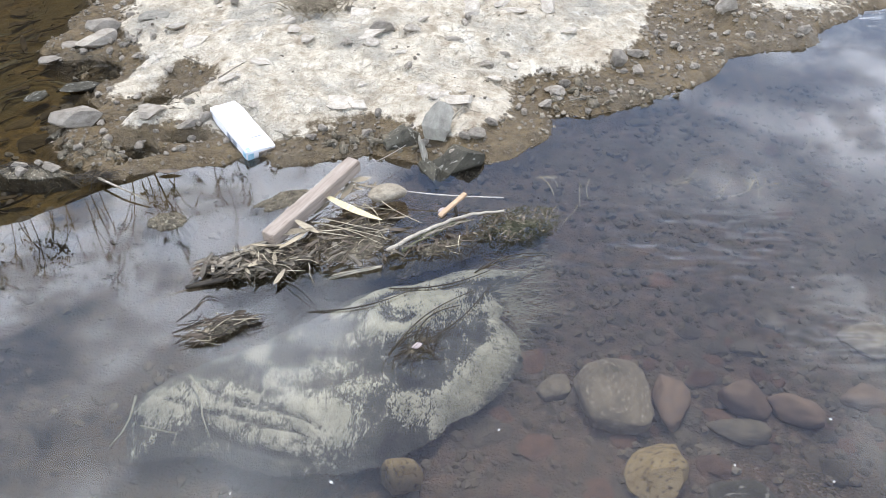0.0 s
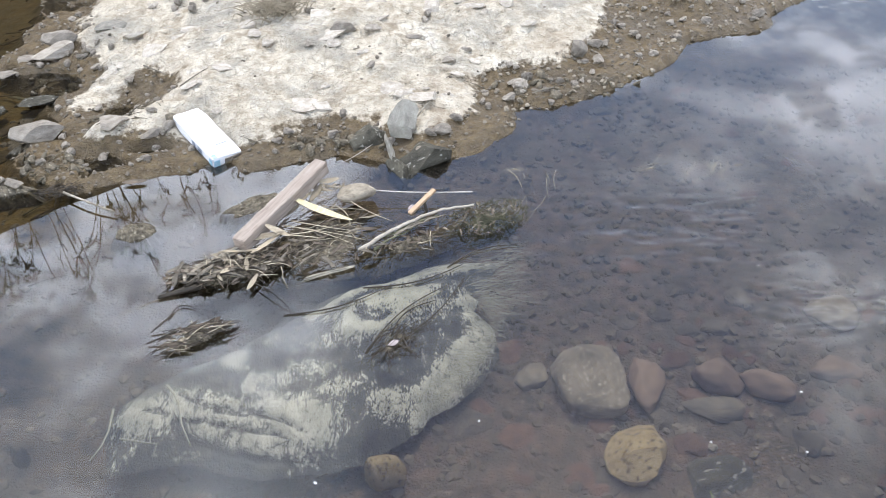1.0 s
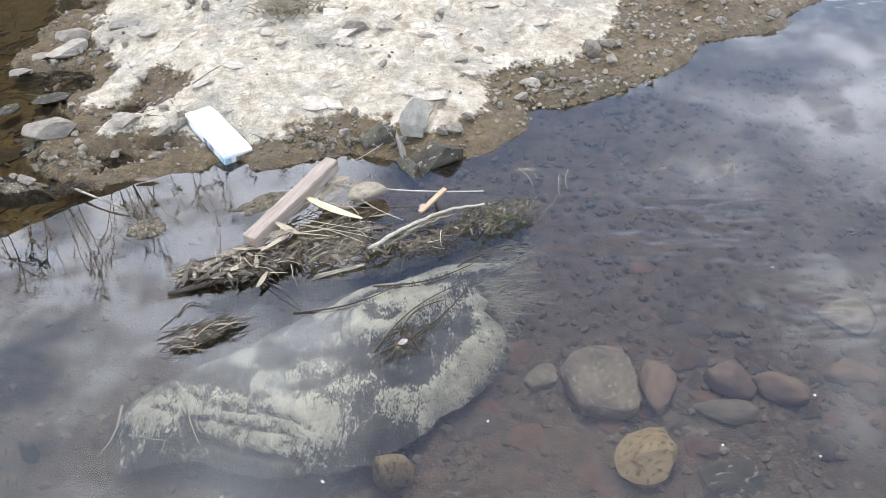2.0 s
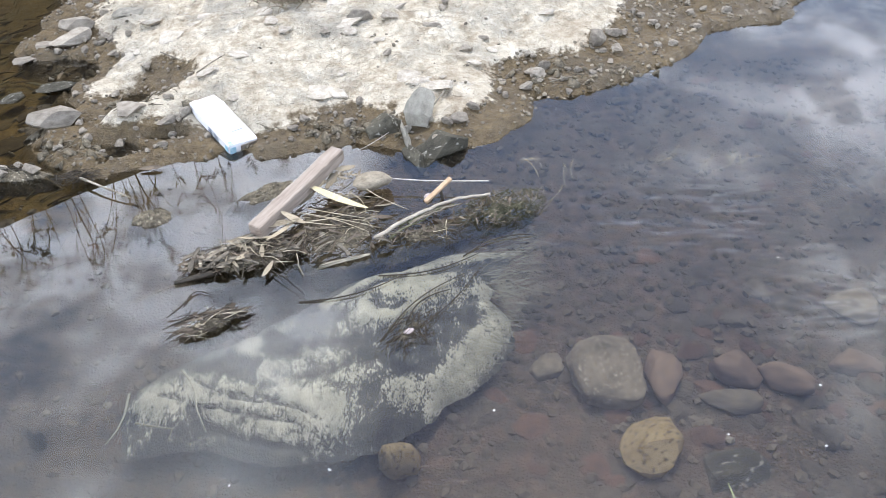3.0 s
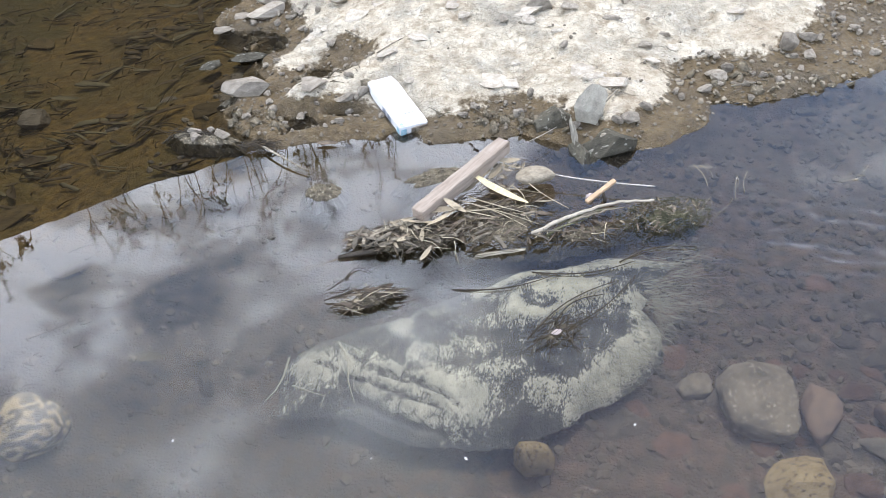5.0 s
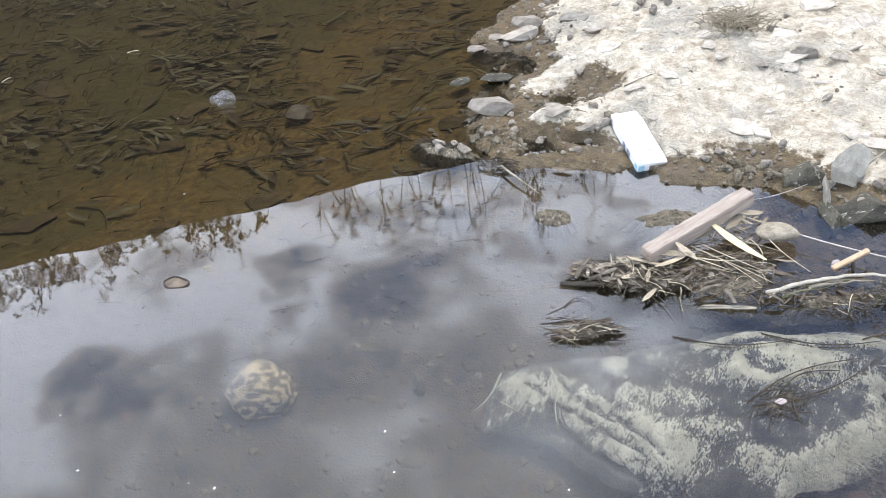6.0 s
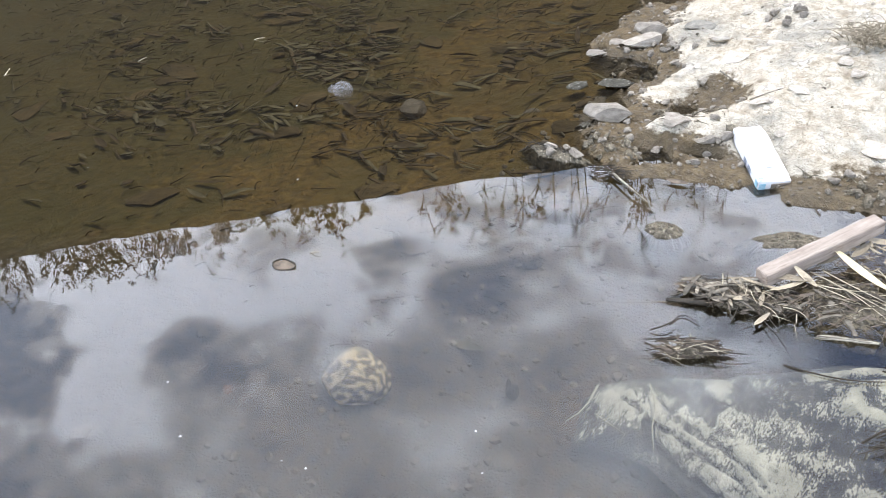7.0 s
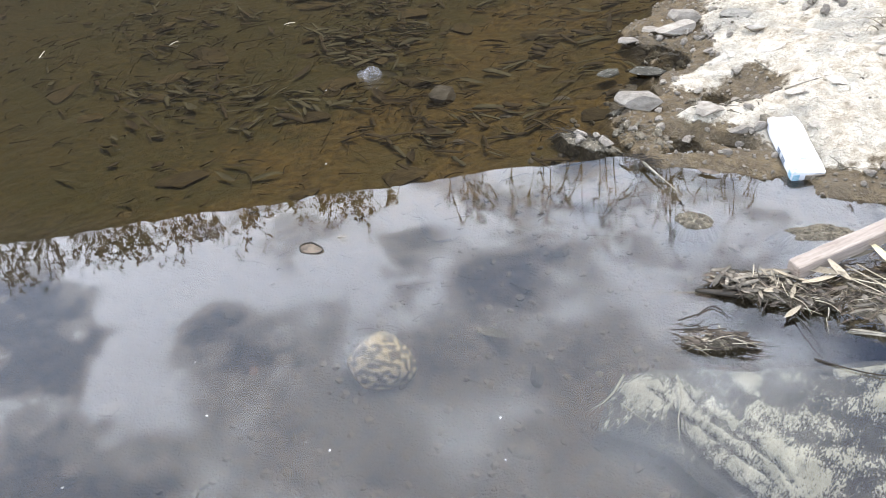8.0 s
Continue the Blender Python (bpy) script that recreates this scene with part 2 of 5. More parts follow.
M_WOOD = mottled("sawn_pale_wood", (0.215, 0.168, 0.132), (0.40, 0.34, 0.282), 110, 420, 0.75, 0.5, 0.003, 0.05, spots=(0.20, 0.15, 0.11), spot_at=0.62, spot_scale=60, stretch=(1, 1, 0.10))
M_WOOD_GREY = mottled("weathered_wood", (0.085, 0.072, 0.052), (0.38, 0.345, 0.27), 90, 300, 0.85, 0.9, 0.003, 0.2, spots=(0.07, 0.06, 0.04), spot_at=0.60, spot_scale=60, stretch=(0.12, 1, 1))
M_WOOD_PALE = mottled("bleached_wood", (0.19, 0.165, 0.125), (0.46, 0.42, 0.345), 70, 300, 0.8, 0.8, 0.003, 0.1, spots=(0.13, 0.11, 0.08), spot_at=0.60, spot_scale=70, stretch=(0.3, 0.3, 1))
M_WOOD_ORANGE = mottled("orange_wood", (0.36, 0.24, 0.14), (0.55, 0.41, 0.27), 20, 120, 0.7, 0.5, 0.003, 0.1)
M_LEAF = mottled("dry_straw_leaf", (0.19, 0.155, 0.10), (0.42, 0.36, 0.26), 30, 200, 0.7, 0.4, 0.002, 0.3)
M_LEAF_YELLOW = mottled("yellow_dry_leaf", (0.50, 0.42, 0.22), (0.68, 0.60, 0.38), 20, 160, 0.65, 0.4, 0.002, 0.1, stretch=(1, 0.2, 1))
M_LEAF_BROWN = mottled("rotten_brown_leaf", (0.045, 0.035, 0.024), (0.20, 0.155, 0.11), 30, 180, 0.6, 0.4, 0.002, 0.3)
M_BARK = mottled("wet_bark_strip", (0.035, 0.029, 0.021), (0.25, 0.215, 0.16), 22, 150, 0.6, 0.6, 0.003, 0.45, spots=(0.42, 0.38, 0.30), spot_at=0.62, spot_scale=35)
M_LITTER = mottled("sunken_dark_litter", (0.026, 0.018, 0.009), (0.085, 0.058, 0.026), 30, 180, 0.8, 0.3, 0.002, 0.35)
M_LITTER_PALE = mottled("sunken_olive_stems", (0.10, 0.085, 0.045), (0.19, 0.16, 0.085), 30, 180, 0.8, 0.3, 0.002, 0.35)
M_BANK = mottled("dry_brown_earth", (0.022, 0.016, 0.009), (0.056, 0.042, 0.022), 6, 40, 0.9, 0.8, 0.02)
M_STEM = mottled("dark_wet_stem", (0.012, 0.010, 0.007), (0.065, 0.050, 0.032), 40, 200, 0.5, 0.4, 0.002, 0.3)
M_STRAW = mottled("pale_straw_stem", (0.33, 0.28, 0.18), (0.56, 0.50, 0.37), 40, 200, 0.7, 0.3, 0.002, 0.25)
M_MUCK = mottled("matted_wet_muck", (0.040, 0.034, 0.021), (0.205, 0.17, 0.112), 60, 260, 0.5, 1.0, 0.008, 0.08, spots=(0.36, 0.32, 0.23), spot_at=0.60, spot_scale=150)
M_MOSS = mottled("green_weed", (0.035, 0.037, 0.018), (0.12, 0.115, 0.062), 45, 190, 0.6, 0.6, 0.004, 0.2)
M_GRASS = mottled("fresh_grass", (0.20, 0.24, 0.10), (0.35, 0.38, 0.20), 20, 120, 0.5, 0.2, 0.002, 0.2)
M_WHITE = mottled("white_card", (0.76, 0.76, 0.76), (0.84, 0.84, 0.84), 20, 120, 0.5, 0.1, 0.001, 0.02)
M_BLUE = mottled("blue_print", (0.16, 0.40, 0.52), (0.50, 0.66, 0.72), 60, 260, 0.45, 0.1, 0.001, 0.02)
M_INK = mottled("grey_print", (0.10, 0.13, 0.17), (0.22, 0.25, 0.30), 30, 160, 0.5, 0.1, 0.001, 0.02)
M_FOAM = mottled("white_fleck", (0.48, 0.48, 0.46), (0.68, 0.68, 0.66), 60, 300, 0.6, 0.3, 0.001, 0.05)
M_CORD = mottled("pale_cord", (0.34, 0.31, 0.27), (0.52, 0.49, 0.44), 90, 400, 0.9, 0.6, 0.001, 0.05)
M_BANK_TWIG = mottled("dark_bark", (0.015, 0.012, 0.009), (0.04, 0.031, 0.022), 20, 90, 0.85, 0.5)
M_FIBRE = mottled("pale_wool_fibre", (0.32, 0.32, 0.26), (0.52, 0.51, 0.43), 60, 300, 0.85, 0.3, 0.001, 0.25)
M_SHELL = mottled("bleached_shell", (0.30, 0.25, 0.235), (0.50, 0.43, 0.41), 40, 200, 0.5, 0.3, 0.001, 0.05)


def make_film_material():
    m, t, b = base("clear_plastic_film")
    b.inputs["Base Color"].default_value = (0.5, 0.49, 0.5, 1)
    b.inputs["Roughness"].default_value = 0.18
    b.inputs["Alpha"].default_value = 0.14
    co = t.nodes.new("ShaderNodeTexCoord").outputs["Object"]
    bumped(t, b, tex_noise(t, co, 70, 3), 0.8, 0.01)
    return m


def make_blanket_material():
    m, t, b = base("matted_wool")
    pos = t.nodes.new("ShaderNodeNewGeometry").outputs["Position"]
    wool = node(t, "ShaderNodeAttribute", "wool").outputs["Fac"]
    rot = t.nodes.new("ShaderNodeMapping")
    rot.inputs["Rotation"].default_value = (0, 0, 0.25)
    rot.inputs["Scale"].default_value = (1.0, 0.40, 1.0)
    t.links.new(pos, rot.inputs[0])
    f1 = tex_noise(t, rot.outputs[0], 330, 2, 0.6)
    f2 = tex_noise(t, rot.outputs[0], 85, 4, 0.65, 0.4)
    n1 = tex_noise(t, pos, 26, 4, 0.6)
    k = calc(t, "ADD", wool, calc(t, "ADD", calc(t, "MULTIPLY", calc(t, "SUBTRACT", f1, 0.5), 1.9),
                                   calc(t, "MULTIPLY", calc(t, "SUBTRACT", f2, 0.5), 1.5)))
    pale = mix(t, ramp(t, n1, [(0.35, 0.0), (0.65, 1.0)]), (0.40, 0.40, 0.345), (0.68, 0.675, 0.60))
    dark = mix(t, ramp(t, n1, [(0.35, 0.0), (0.65, 1.0)]), (0.050, 0.050, 0.050), (0.15, 0.148, 0.138))
    # wool also carries the painted fold shade, so folds take the dark tone
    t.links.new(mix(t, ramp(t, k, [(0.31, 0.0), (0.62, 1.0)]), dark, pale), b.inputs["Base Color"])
    b.inputs["Roughness"].default_value = 0.85
    bumped(t, b, calc(t, "ADD", f1, f2), 0.8, 0.004)
    return m


M_FILM = make_film_material()
M_BLANKET = make_blanket_material()

# ---------------- shape helpers ----------------
rng = random.Random(5)


class Shell:
    """Gathers vertices and faces for one mesh."""

    def __init__(self):
        self.v, self.f = [], []

    def tube(self, pts, r0, r1, sides=5, flat=1.0):
        n0 = len(self.v)
        pts = [Vector(p) for p in pts]
        for i, p in enumerate(pts):
            d = (pts[min(i + 1, len(pts) - 1)] - pts[max(i - 1, 0)]).normalized()
            a = d.orthogonal().normalized() if abs(d.z) > 0.9 else d.cross(Vector((0, 0, 1))).normalized()
            c = d.cross(a)
            r = r0 + (r1 - r0) * i / (len(pts) - 1)
            for k in range(sides):
                w = 2 * math.pi * k / sides
                self.v.append(p + a * (r * math.cos(w)) + c * (r * flat * math.sin(w)))
        for i in range(len(pts) - 1):
            for k in range(sides):
                q = n0 + i * sides
                self.f.append((q + k, q + (k + 1) % sides, q + sides + (k + 1) % sides, q + sides + k))
        self.f.append(tuple(n0 + k for k in reversed(range(sides))))
        self.f.append(tuple(n0 + (len(pts) - 1) * sides + k for k in range(sides)))

    def leaf(self, m, length, width, curl=0.2, fold=0.15, n=6):
        """A pointed leaf along +x with a raised midrib and rolled edges."""
        n0 = len(self.v)
        for i in range(n + 1):
            s = i / n
            w = width * 0.5 * math.sin(math.pi * (0.06 + 0.9 * s)) ** 0.8
            z = curl * length * (s - 0.5) ** 2
            x = length * (s - 0.5)
            for y, zz in ((-w, z + fold * w), (0, z - 0.1 * fold * w), (w, z + fold * w * 1.3)):
                self.v.append(m @ Vector((x, y, zz)))
        for i in range(n):
            q = n0 + i * 3
            self.f.append((q, q + 1, q + 4, q + 3))
            self.f.append((q + 1, q + 2, q + 5, q + 4))

    def strip(self, m, length, width, bend, r, n=7):
        """A torn strip of bark or leaf along +x, thick, cupped and ragged at its ends."""
        n0 = len(self.v)
        th = width * 0.14
        off = r.uniform(0, 50)
        for i in range(n + 1):
            s = i / n
            x = length * (s - 0.5)
            w = width * 0.5 * (0.75 + 0.5 * noise.noise((s * 4, off, 0))) * (1 if 0 < i < n else 0.6)
            z = bend * length * (0.25 - (s - 0.5) ** 2) + 0.12 * width * noise.noise((s * 5, off, 3))
            for y, zz in ((-w, 0.22 * w), (0, 0), (w, 0.22 * w), (w, 0.22 * w - th), (0, -th), (-w, 0.22 * w - th)):
                self.v.append(m @ Vector((x + (y * 0.5 if i in (0, n) else 0), y, z + zz)))
        for i in range(n):
            for k in range(6):
                q = n0 + 6 * i
                self.f.append((q + k, q + (k + 1) % 6, q + 6 + (k + 1) % 6, q + 6 + k))
        self.f.append(tuple(n0 + k for k in range(6)))
        self.f.append(tuple(n0 + 6 * n + 5 - k for k in range(6)))

    def ribbon(self, pts, w):
        n0 = len(self.v)
        pts = [Vector(p) for p in pts]
        for i, p in enumerate(pts):
            d = (pts[min(i + 1, len(pts) - 1)] - pts[max(i - 1, 0)]).normalized()
            a = d.cross(Vector((0, 0, 1))).normalized() * (w * 0.5 * (1 - 0.8 * i / (len(pts) - 1)))
            self.v += [p - a, p + a]
        for i in range(len(pts) - 1):
            q = n0 + 2 * i
            self.f.append((q, q + 1, q + 3, q + 2))

    def lump(self, m, seed, cut=0.5):
        """A low stone, twenty triangles."""
        n0 = len(self.v)
        for p in ICO_V:
            k = 1 + cut * 0.5 * noise.noise(p * 1.7 + Vector((seed, 0, 0)))
            self.v.append(m @ (p * k))
        self.f += [tuple(n0 + i for i in f) for f in ICO_F]

    def mesh(self, name, material, smooth=True):
        me = bpy.data.meshes.new(name)
        me.from_pydata([tuple(p) for p in self.v], [], self.f)
        me.materials.append(material)
        me.polygons.foreach_set("use_smooth", [smooth] * len(me.polygons))
        me.update()
        return me


tmp = bmesh.new()
bmesh.ops.create_icosphere(tmp, subdivisions=1, radius=1)
ICO_V = [v.co.copy() for v in tmp.verts]
ICO_F = [tuple(v.index for v in f.verts) for f in tmp.faces]
tmp.free()


def thing(name, shell, material, label, category, group="", kind="", at=None, smooth=True):
    ob = new(name, shell.mesh(name, material, smooth))
    if at is not None:
        ob.matrix_basis = at
    return tagged(ob, label, category, group, kind)


def part(name, data, material, parent, label=""):
    if isinstance(data, Shell):
        me = data.mesh(name, material)
    else:
        me = bpy.data.meshes.new(name)
        data.to_mesh(me)
        data.free()
        me.materials.append(material)
    ob = new(name, me)
    ob.parent = parent
    return tagged(ob, label)


def box(sx, sy, sz, bevel=0.002, segs=2):
    bm = bmesh.new()
    bmesh.ops.create_cube(bm, size=1, matrix=Matrix.Diagonal((sx, sy, sz, 1)))
    bmesh.ops.bevel(bm, geom=bm.edges[:], offset=bevel, segments=segs, affect="EDGES")
    return bm


def lattice(x, y, seed=0):
    """Smooth value noise on arrays, about -1 to 1."""
    xi, yi = np.floor(x).astype(np.int64), np.floor(y).astype(np.int64)
    fx, fy = x - xi, y - yi
    fx, fy = fx * fx * (3 - 2 * fx), fy * fy * (3 - 2 * fy)

    def hashed(i, j):
        h = (i * 374761393 + j * 668265263 + seed * 974634777) & 0x7FFFFFFF
        h = ((h ^ (h >> 13)) * 1274126177) & 0x7FFFFFFF
        return ((h ^ (h >> 16)) & 0xFFFF) / 32767.5 - 1.0

    a, b, c, d = hashed(xi, yi), hashed(xi + 1, yi), hashed(xi, yi + 1), hashed(xi + 1, yi + 1)
    return (a * (1 - fx) + b * fx) * (1 - fy) + (c * (1 - fx) + d * fx) * fy


def fbm(x, y, scale, octaves=4, seed=0):
    out, amp = 0.0, 1.0
    for k in range(octaves):
        out = out + amp * lattice(x * scale + 17.3 * k, y * scale - 9.1 * k, seed + k)
        scale, amp = scale * 2.03, amp * 0.5
    return out / 1.9


def step(a, b, v):
    s = np.clip((v - a) / (b - a), 0, 1)
    return s * s * (3 - 2 * s)


# ---------------- ground ----------------
SHORE = [(3.4, 4.0), (1.9, 2.90), (1.63, 2.73), (1.45, 2.62), (1.41, 2.50), (1.14, 2.42), (0.99, 2.24), (0.83, 2.15), (0.72, 2.09), (0.56, 2.06), (0.545, 1.955), (0.47, 1.89), (0.38, 1.82),
         (0.30, 1.78), (0.19, 1.83), (0.08, 1.88), (-0.15, 1.81), (-0.35, 1.83), (-0.55, 1.78), (-0.66, 1.80), (-0.72, 1.88), (-0.77, 1.98),
         (-0.72, 2.12), (-0.80, 2.24), (-0.84, 2.36), (-1.00, 2.50), (-1.0, 2.8), (-1.1, 3.4), (0.2, 4.2), (2.6, 4.9)]


def shore_distance(x, y):
    """Metres inside (+) or outside (-) the silt bar."""
    best = np.full(np.shape(x), 1e9)
    inside = np.zeros(np.shape(x), bool)
    for (ax, ay), (bx, by) in zip(SHORE, SHORE[1:] + SHORE[:1]):
        ex, ey = bx - ax, by - ay
        s = np.clip(((x - ax) * ex + (y - ay) * ey) / (ex * ex + ey * ey), 0, 1)
        best = np.minimum(best, np.hypot(x - ax - s * ex, y - ay - s * ey))
        crosses = (ay > y) != (by > y)
        inside ^= crosses & (x < ex * (y - ay) / (ey if ey else 1e-9) + ax)
    return np.where(inside, best, -best)


def ground_shape(x, y):
    """Height of the ground, and how much of it is salt crust, stream bed and rusty silt."""
    d = shore_distance(x, y) + (0.034 + 0.012 * step(-0.25, -0.5, x)) * fbm(x, y, 9, 4, 3)
    lumps = 1.6 * fbm(x, y, 6, 5, 11)
    rise = 0.020 * step(-0.01, 0.035, d) + 0.075 * step(0.05, 0.7, d)
    ridged = 1 - np.abs(fbm(x * 0.8, y * 1.25, 11, 3, 23)) * 2
    rise = rise + 0.016 * (np.round(lumps * 3.5) / 3.5 - lumps) * step(0.12, 0.25, d)
    rise = rise + (0.013 * lumps + 0.006 * fbm(x, y, 38, 3, 21) + 0.013 * ridged * step(0.1, 0.2, d)) * step(0.0, 0.12, d)
    fall = -0.030 * step(0.0, 0.05, -d) - (0.075 - 0.038 * step(0.1, 0.4, x)) * step(0.05, 0.6, -d)
    fall = fall + (0.014 * fbm(x, y, 4, 4, 31) + 0.004 * fbm(x, y, 30, 3, 41)) * step(0.02, 0.2, -d)
    h = np.where(d > 0, rise, fall - 0.002)
    # muddy hollow in the crust beside the carton
    hollow = np.exp(-(((x + 0.50) / 0.13) ** 2 + ((y - 2.20) / 0.13) ** 2) ** 2)
    h = h - 0.016 * hollow
    sag = np.exp(-(((x + 0.256) * 0.788 + (y - 1.95) * 0.616) / 0.055) ** 4 - (((x + 0.256) * -0.616 + (y - 1.95) * 0.788) / 0.12) ** 4)
    width = 0.10 + 0.10 * step(0.3, 0.7, x) + 0.22 * step(0.75, 1.1, x) + 0.09 * step(-0.2, -0.6, x)
    crust = step(-0.05, 0.06, d - width + 0.05 * fbm(x, y, 6, 4, 51)) - 1.2 * hollow
    crust = np.maximum(crust, 0.9 * np.exp(-(((x - 1.42) / 0.2) ** 2 + ((y - 2.80) / 0.12) ** 2)))
    across_x, along_y = (x + .585) * .91 - (y - 2.29) * .41, (x + .585) * .41 + (y - 2.29) * .91
    crust = np.maximum(crust, 0.95 * np.exp(-((across_x / .06) ** 2 + (along_y / .17) ** 2) ** 2))
    crust = np.maximum(crust, 0.85 * np.exp(-(((x + .515) / .06) ** 2 + ((y - 1.985) / .036) ** 2) ** 2))
    crust = np.clip(crust, 0, 1)
    h = h + 0.014 * crust
    # wet pockets in the muddy tip
    h = h - 0.045 * step(0.05, 0.40, fbm(x, y, 8, 3, 55)) * step(-0.2, -0.45, x) * (1 - crust) * step(0.0, 0.02, d) * step(0.3, 0.1, d)
    for px, py, ax, ay in ((-.485, 1.865, .055, .022), (-.40, 1.925, .055, .018), (-.215, 1.835, .05, .026), (-.86, 2.40, .09, .05)):
        h = h - 0.042 * np.exp(-(((x - px) / ax) ** 2 + ((y - py) / ay) ** 2) ** 2)
    h = h * (1 - sag) + sag * np.minimum(h, 0.012 + 0.16 * ((y - 1.95) * 0.788 - (x + 0.256) * 0.616))
    # near bank under the camera and the far bank across the pool
    near = (0.05 + 0.28 * (x - 0.3)) - y + 0.05 * fbm(x, y, 3, 3, 61)
    h = h + 0.36 * step(0.0, 0.9, near) + 0.02 * fbm(x, y, 12, 3, 63) * step(0.0, 0.3, near)
    across = (x - 0.28) * -0.616 + (y - 0.16) * 0.788
    up = np.clip((across + 0.06 * fbm(x, y, 1.2, 3, 71) - 5.5) / 2.4, 0, 1)
    h = h + 3.0 * up
    bed = np.where(d > 0, 0, step(0.0, 0.03, -d)) * (1 - step(0.0, 0.05, near)) * (1 - step(5.3, 5.7, across))
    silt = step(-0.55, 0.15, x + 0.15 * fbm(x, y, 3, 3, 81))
    return h, crust, bed, silt, step(0.0, 0.1, up)


def axis(lo, hi, stepping, far):
    mid = list(np.arange(lo, hi, stepping))
    out, s = [], stepping
    p = hi
    while p < far:
        out.append(p)
        s *= 1.12
        p += s
    out.append(far)
    back, s, p = [], stepping, lo - stepping
    while p > -far:
        back.append(p)
        s *= 1.12
        p -= s
    back.append(-far)
    return np.array(back[::-1] + mid + out)


def sheet(name, xs, ys, z, material, layers=()):
    nx, ny = len(xs), len(ys)
    gx, gy = np.meshgrid(xs, ys)
    co = np.stack([gx, gy, z], -1).reshape(-1, 3)
    i = (np.arange(ny - 1)[:, None] * nx + np.arange(nx - 1)[None]).reshape(-1)
    faces = np.stack([i, i + 1, i + nx + 1, i + nx], -1)
    me = bpy.data.meshes.new(name)
    me.vertices.add(len(co))
    me.vertices.foreach_set("co", co.ravel())
    me.loops.add(faces.size)
    me.loops.foreach_set("vertex_index", faces.ravel().astype(np.int32))
    me.polygons.add(len(faces))
    me.polygons.foreach_set("loop_start", np.arange(0, faces.size, 4, dtype=np.int32))
    me.polygons.foreach_set("use_smooth", np.ones(len(faces), bool))
    me.update(calc_edges=True)
    for key, values in layers:
        at = me.attributes.new(key, "FLOAT", "POINT")
        at.data.foreach_set("value", np.asarray(values, np.float32).ravel())
    me.materials.append(material)
    return new(name, me)


gx_axis, gy_axis = axis(-3.0, 1.9, 0.0068, 900), axis(0.3, 3.1, 0.0068, 900)
mx, my = np.meshgrid(gx_axis, gy_axis)
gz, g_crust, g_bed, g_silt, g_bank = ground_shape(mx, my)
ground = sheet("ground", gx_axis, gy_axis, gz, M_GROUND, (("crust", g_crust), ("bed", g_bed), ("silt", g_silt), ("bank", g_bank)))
tagged(ground, "pale salt-crusted silt bar with muddy margins and silted stream bed", "ground", kind="structure")


def height(x, y):
    i = min(max(int(np.searchsorted(gx_axis, x)) - 1, 0), len(gx_axis) - 2)
    j = min(max(int(np.searchsorted(gy_axis, y)) - 1, 0), len(gy_axis) - 2)
    u, v = (x - gx_axis[i]) / (gx_axis[i + 1] - gx_axis[i]), (y - gy_axis[j]) / (gy_axis[j + 1] - gy_axis[j])
    low = gz[j, i] * (1 - u) + gz[j, i + 1] * u
    return float(low * (1 - v) + (gz[j + 1, i] * (1 - u) + gz[j + 1, i + 1] * u) * v)


wx = np.unique(np.concatenate([axis(-2.4, 2.2, 0.03, 60), np.arange(0.1, 2.1, 0.008)]))
wy = np.unique(np.concatenate([axis(0.3, 3.1, 0.03, 60), np.arange(1.0, 1.9, 0.0045), np.arange(2.5, 3.1, 0.008)]))
ux, uy = np.meshgrid(wx, wy)
ripple = np.exp(-(((ux - 0.72) / 0.24) ** 2 + ((uy - 1.47) / 0.14) ** 2)) + 0.9 * np.exp(-(((ux - 1.75) / 0.25) ** 2 + ((uy - 2.95) / 0.25) ** 2))
ripple += 0.7 * np.exp(-(((ux - 0.98) / 0.18) ** 2 + ((uy - 1.22) / 0.06) ** 2))
ripple = np.clip(ripple - 0.06, 0, 1) * step(0.2, 0.4, ux)
level = 0.0042 * ripple * (fbm(ux + 0.25 * uy, uy * 2.2 + 0.03 * fbm(ux, uy, 8, 2, 7), 20, 1, 5) + 0.5 * fbm(ux - 0.2 * uy, uy * 2, 31, 1, 6))
level += 0.00005 * fbm(ux, uy, 4, 1, 9) * step(3.4, 2.6, np.abs(ux)) * step(3.6, 3.0, np.abs(uy))
water = sheet("water", wx, wy, level, M_WATER)
tagged(water, "still shallow stream water reflecting cloudy sky", "water", kind="structure")

# earth bank across the pool, with a sharp turf lip
run = np.linspace(-18, 16, 520)
prof_d = 1.333 * np.array([3.9, 4.1, 4.4, 4.7, 5.0, 5.3, 5.6, 5.8, 5.92, 5.98, 6.05, 6.5, 7.5, 9.0])
prof_h = 1.385 * np.array([-0.3, -0.05, 0.45, 0.95, 1.4, 1.85, 2.25, 2.48, 2.60, 2.66, 2.66, 2.62, 2.6, 2.4])
rr_, dd_ = np.meshgrid(run, prof_d)
wob = fbm(rr_, dd_, 1.4, 4, 101)
dd2 = dd_ + 0.05 * wob
hh = np.repeat(prof_h[:, None], len(run), 1) + 0.055 * np.maximum(-rr_, 0) * (dd_ > 5) + 0.03 * fbm(rr_, dd_, 5, 3, 103) + 0.012 * fbm(rr_, dd_, 22, 2, 105)
bank_co = np.stack([0.28 - 0.616 * dd2 + 0.788 * rr_, 0.16 + 0.788 * dd2 + 0.616 * rr_, hh], -1).reshape(-1, 3)
nr = len(run)
bank_shell = Shell()
bank_shell.v = [Vector(p) for p in bank_co]
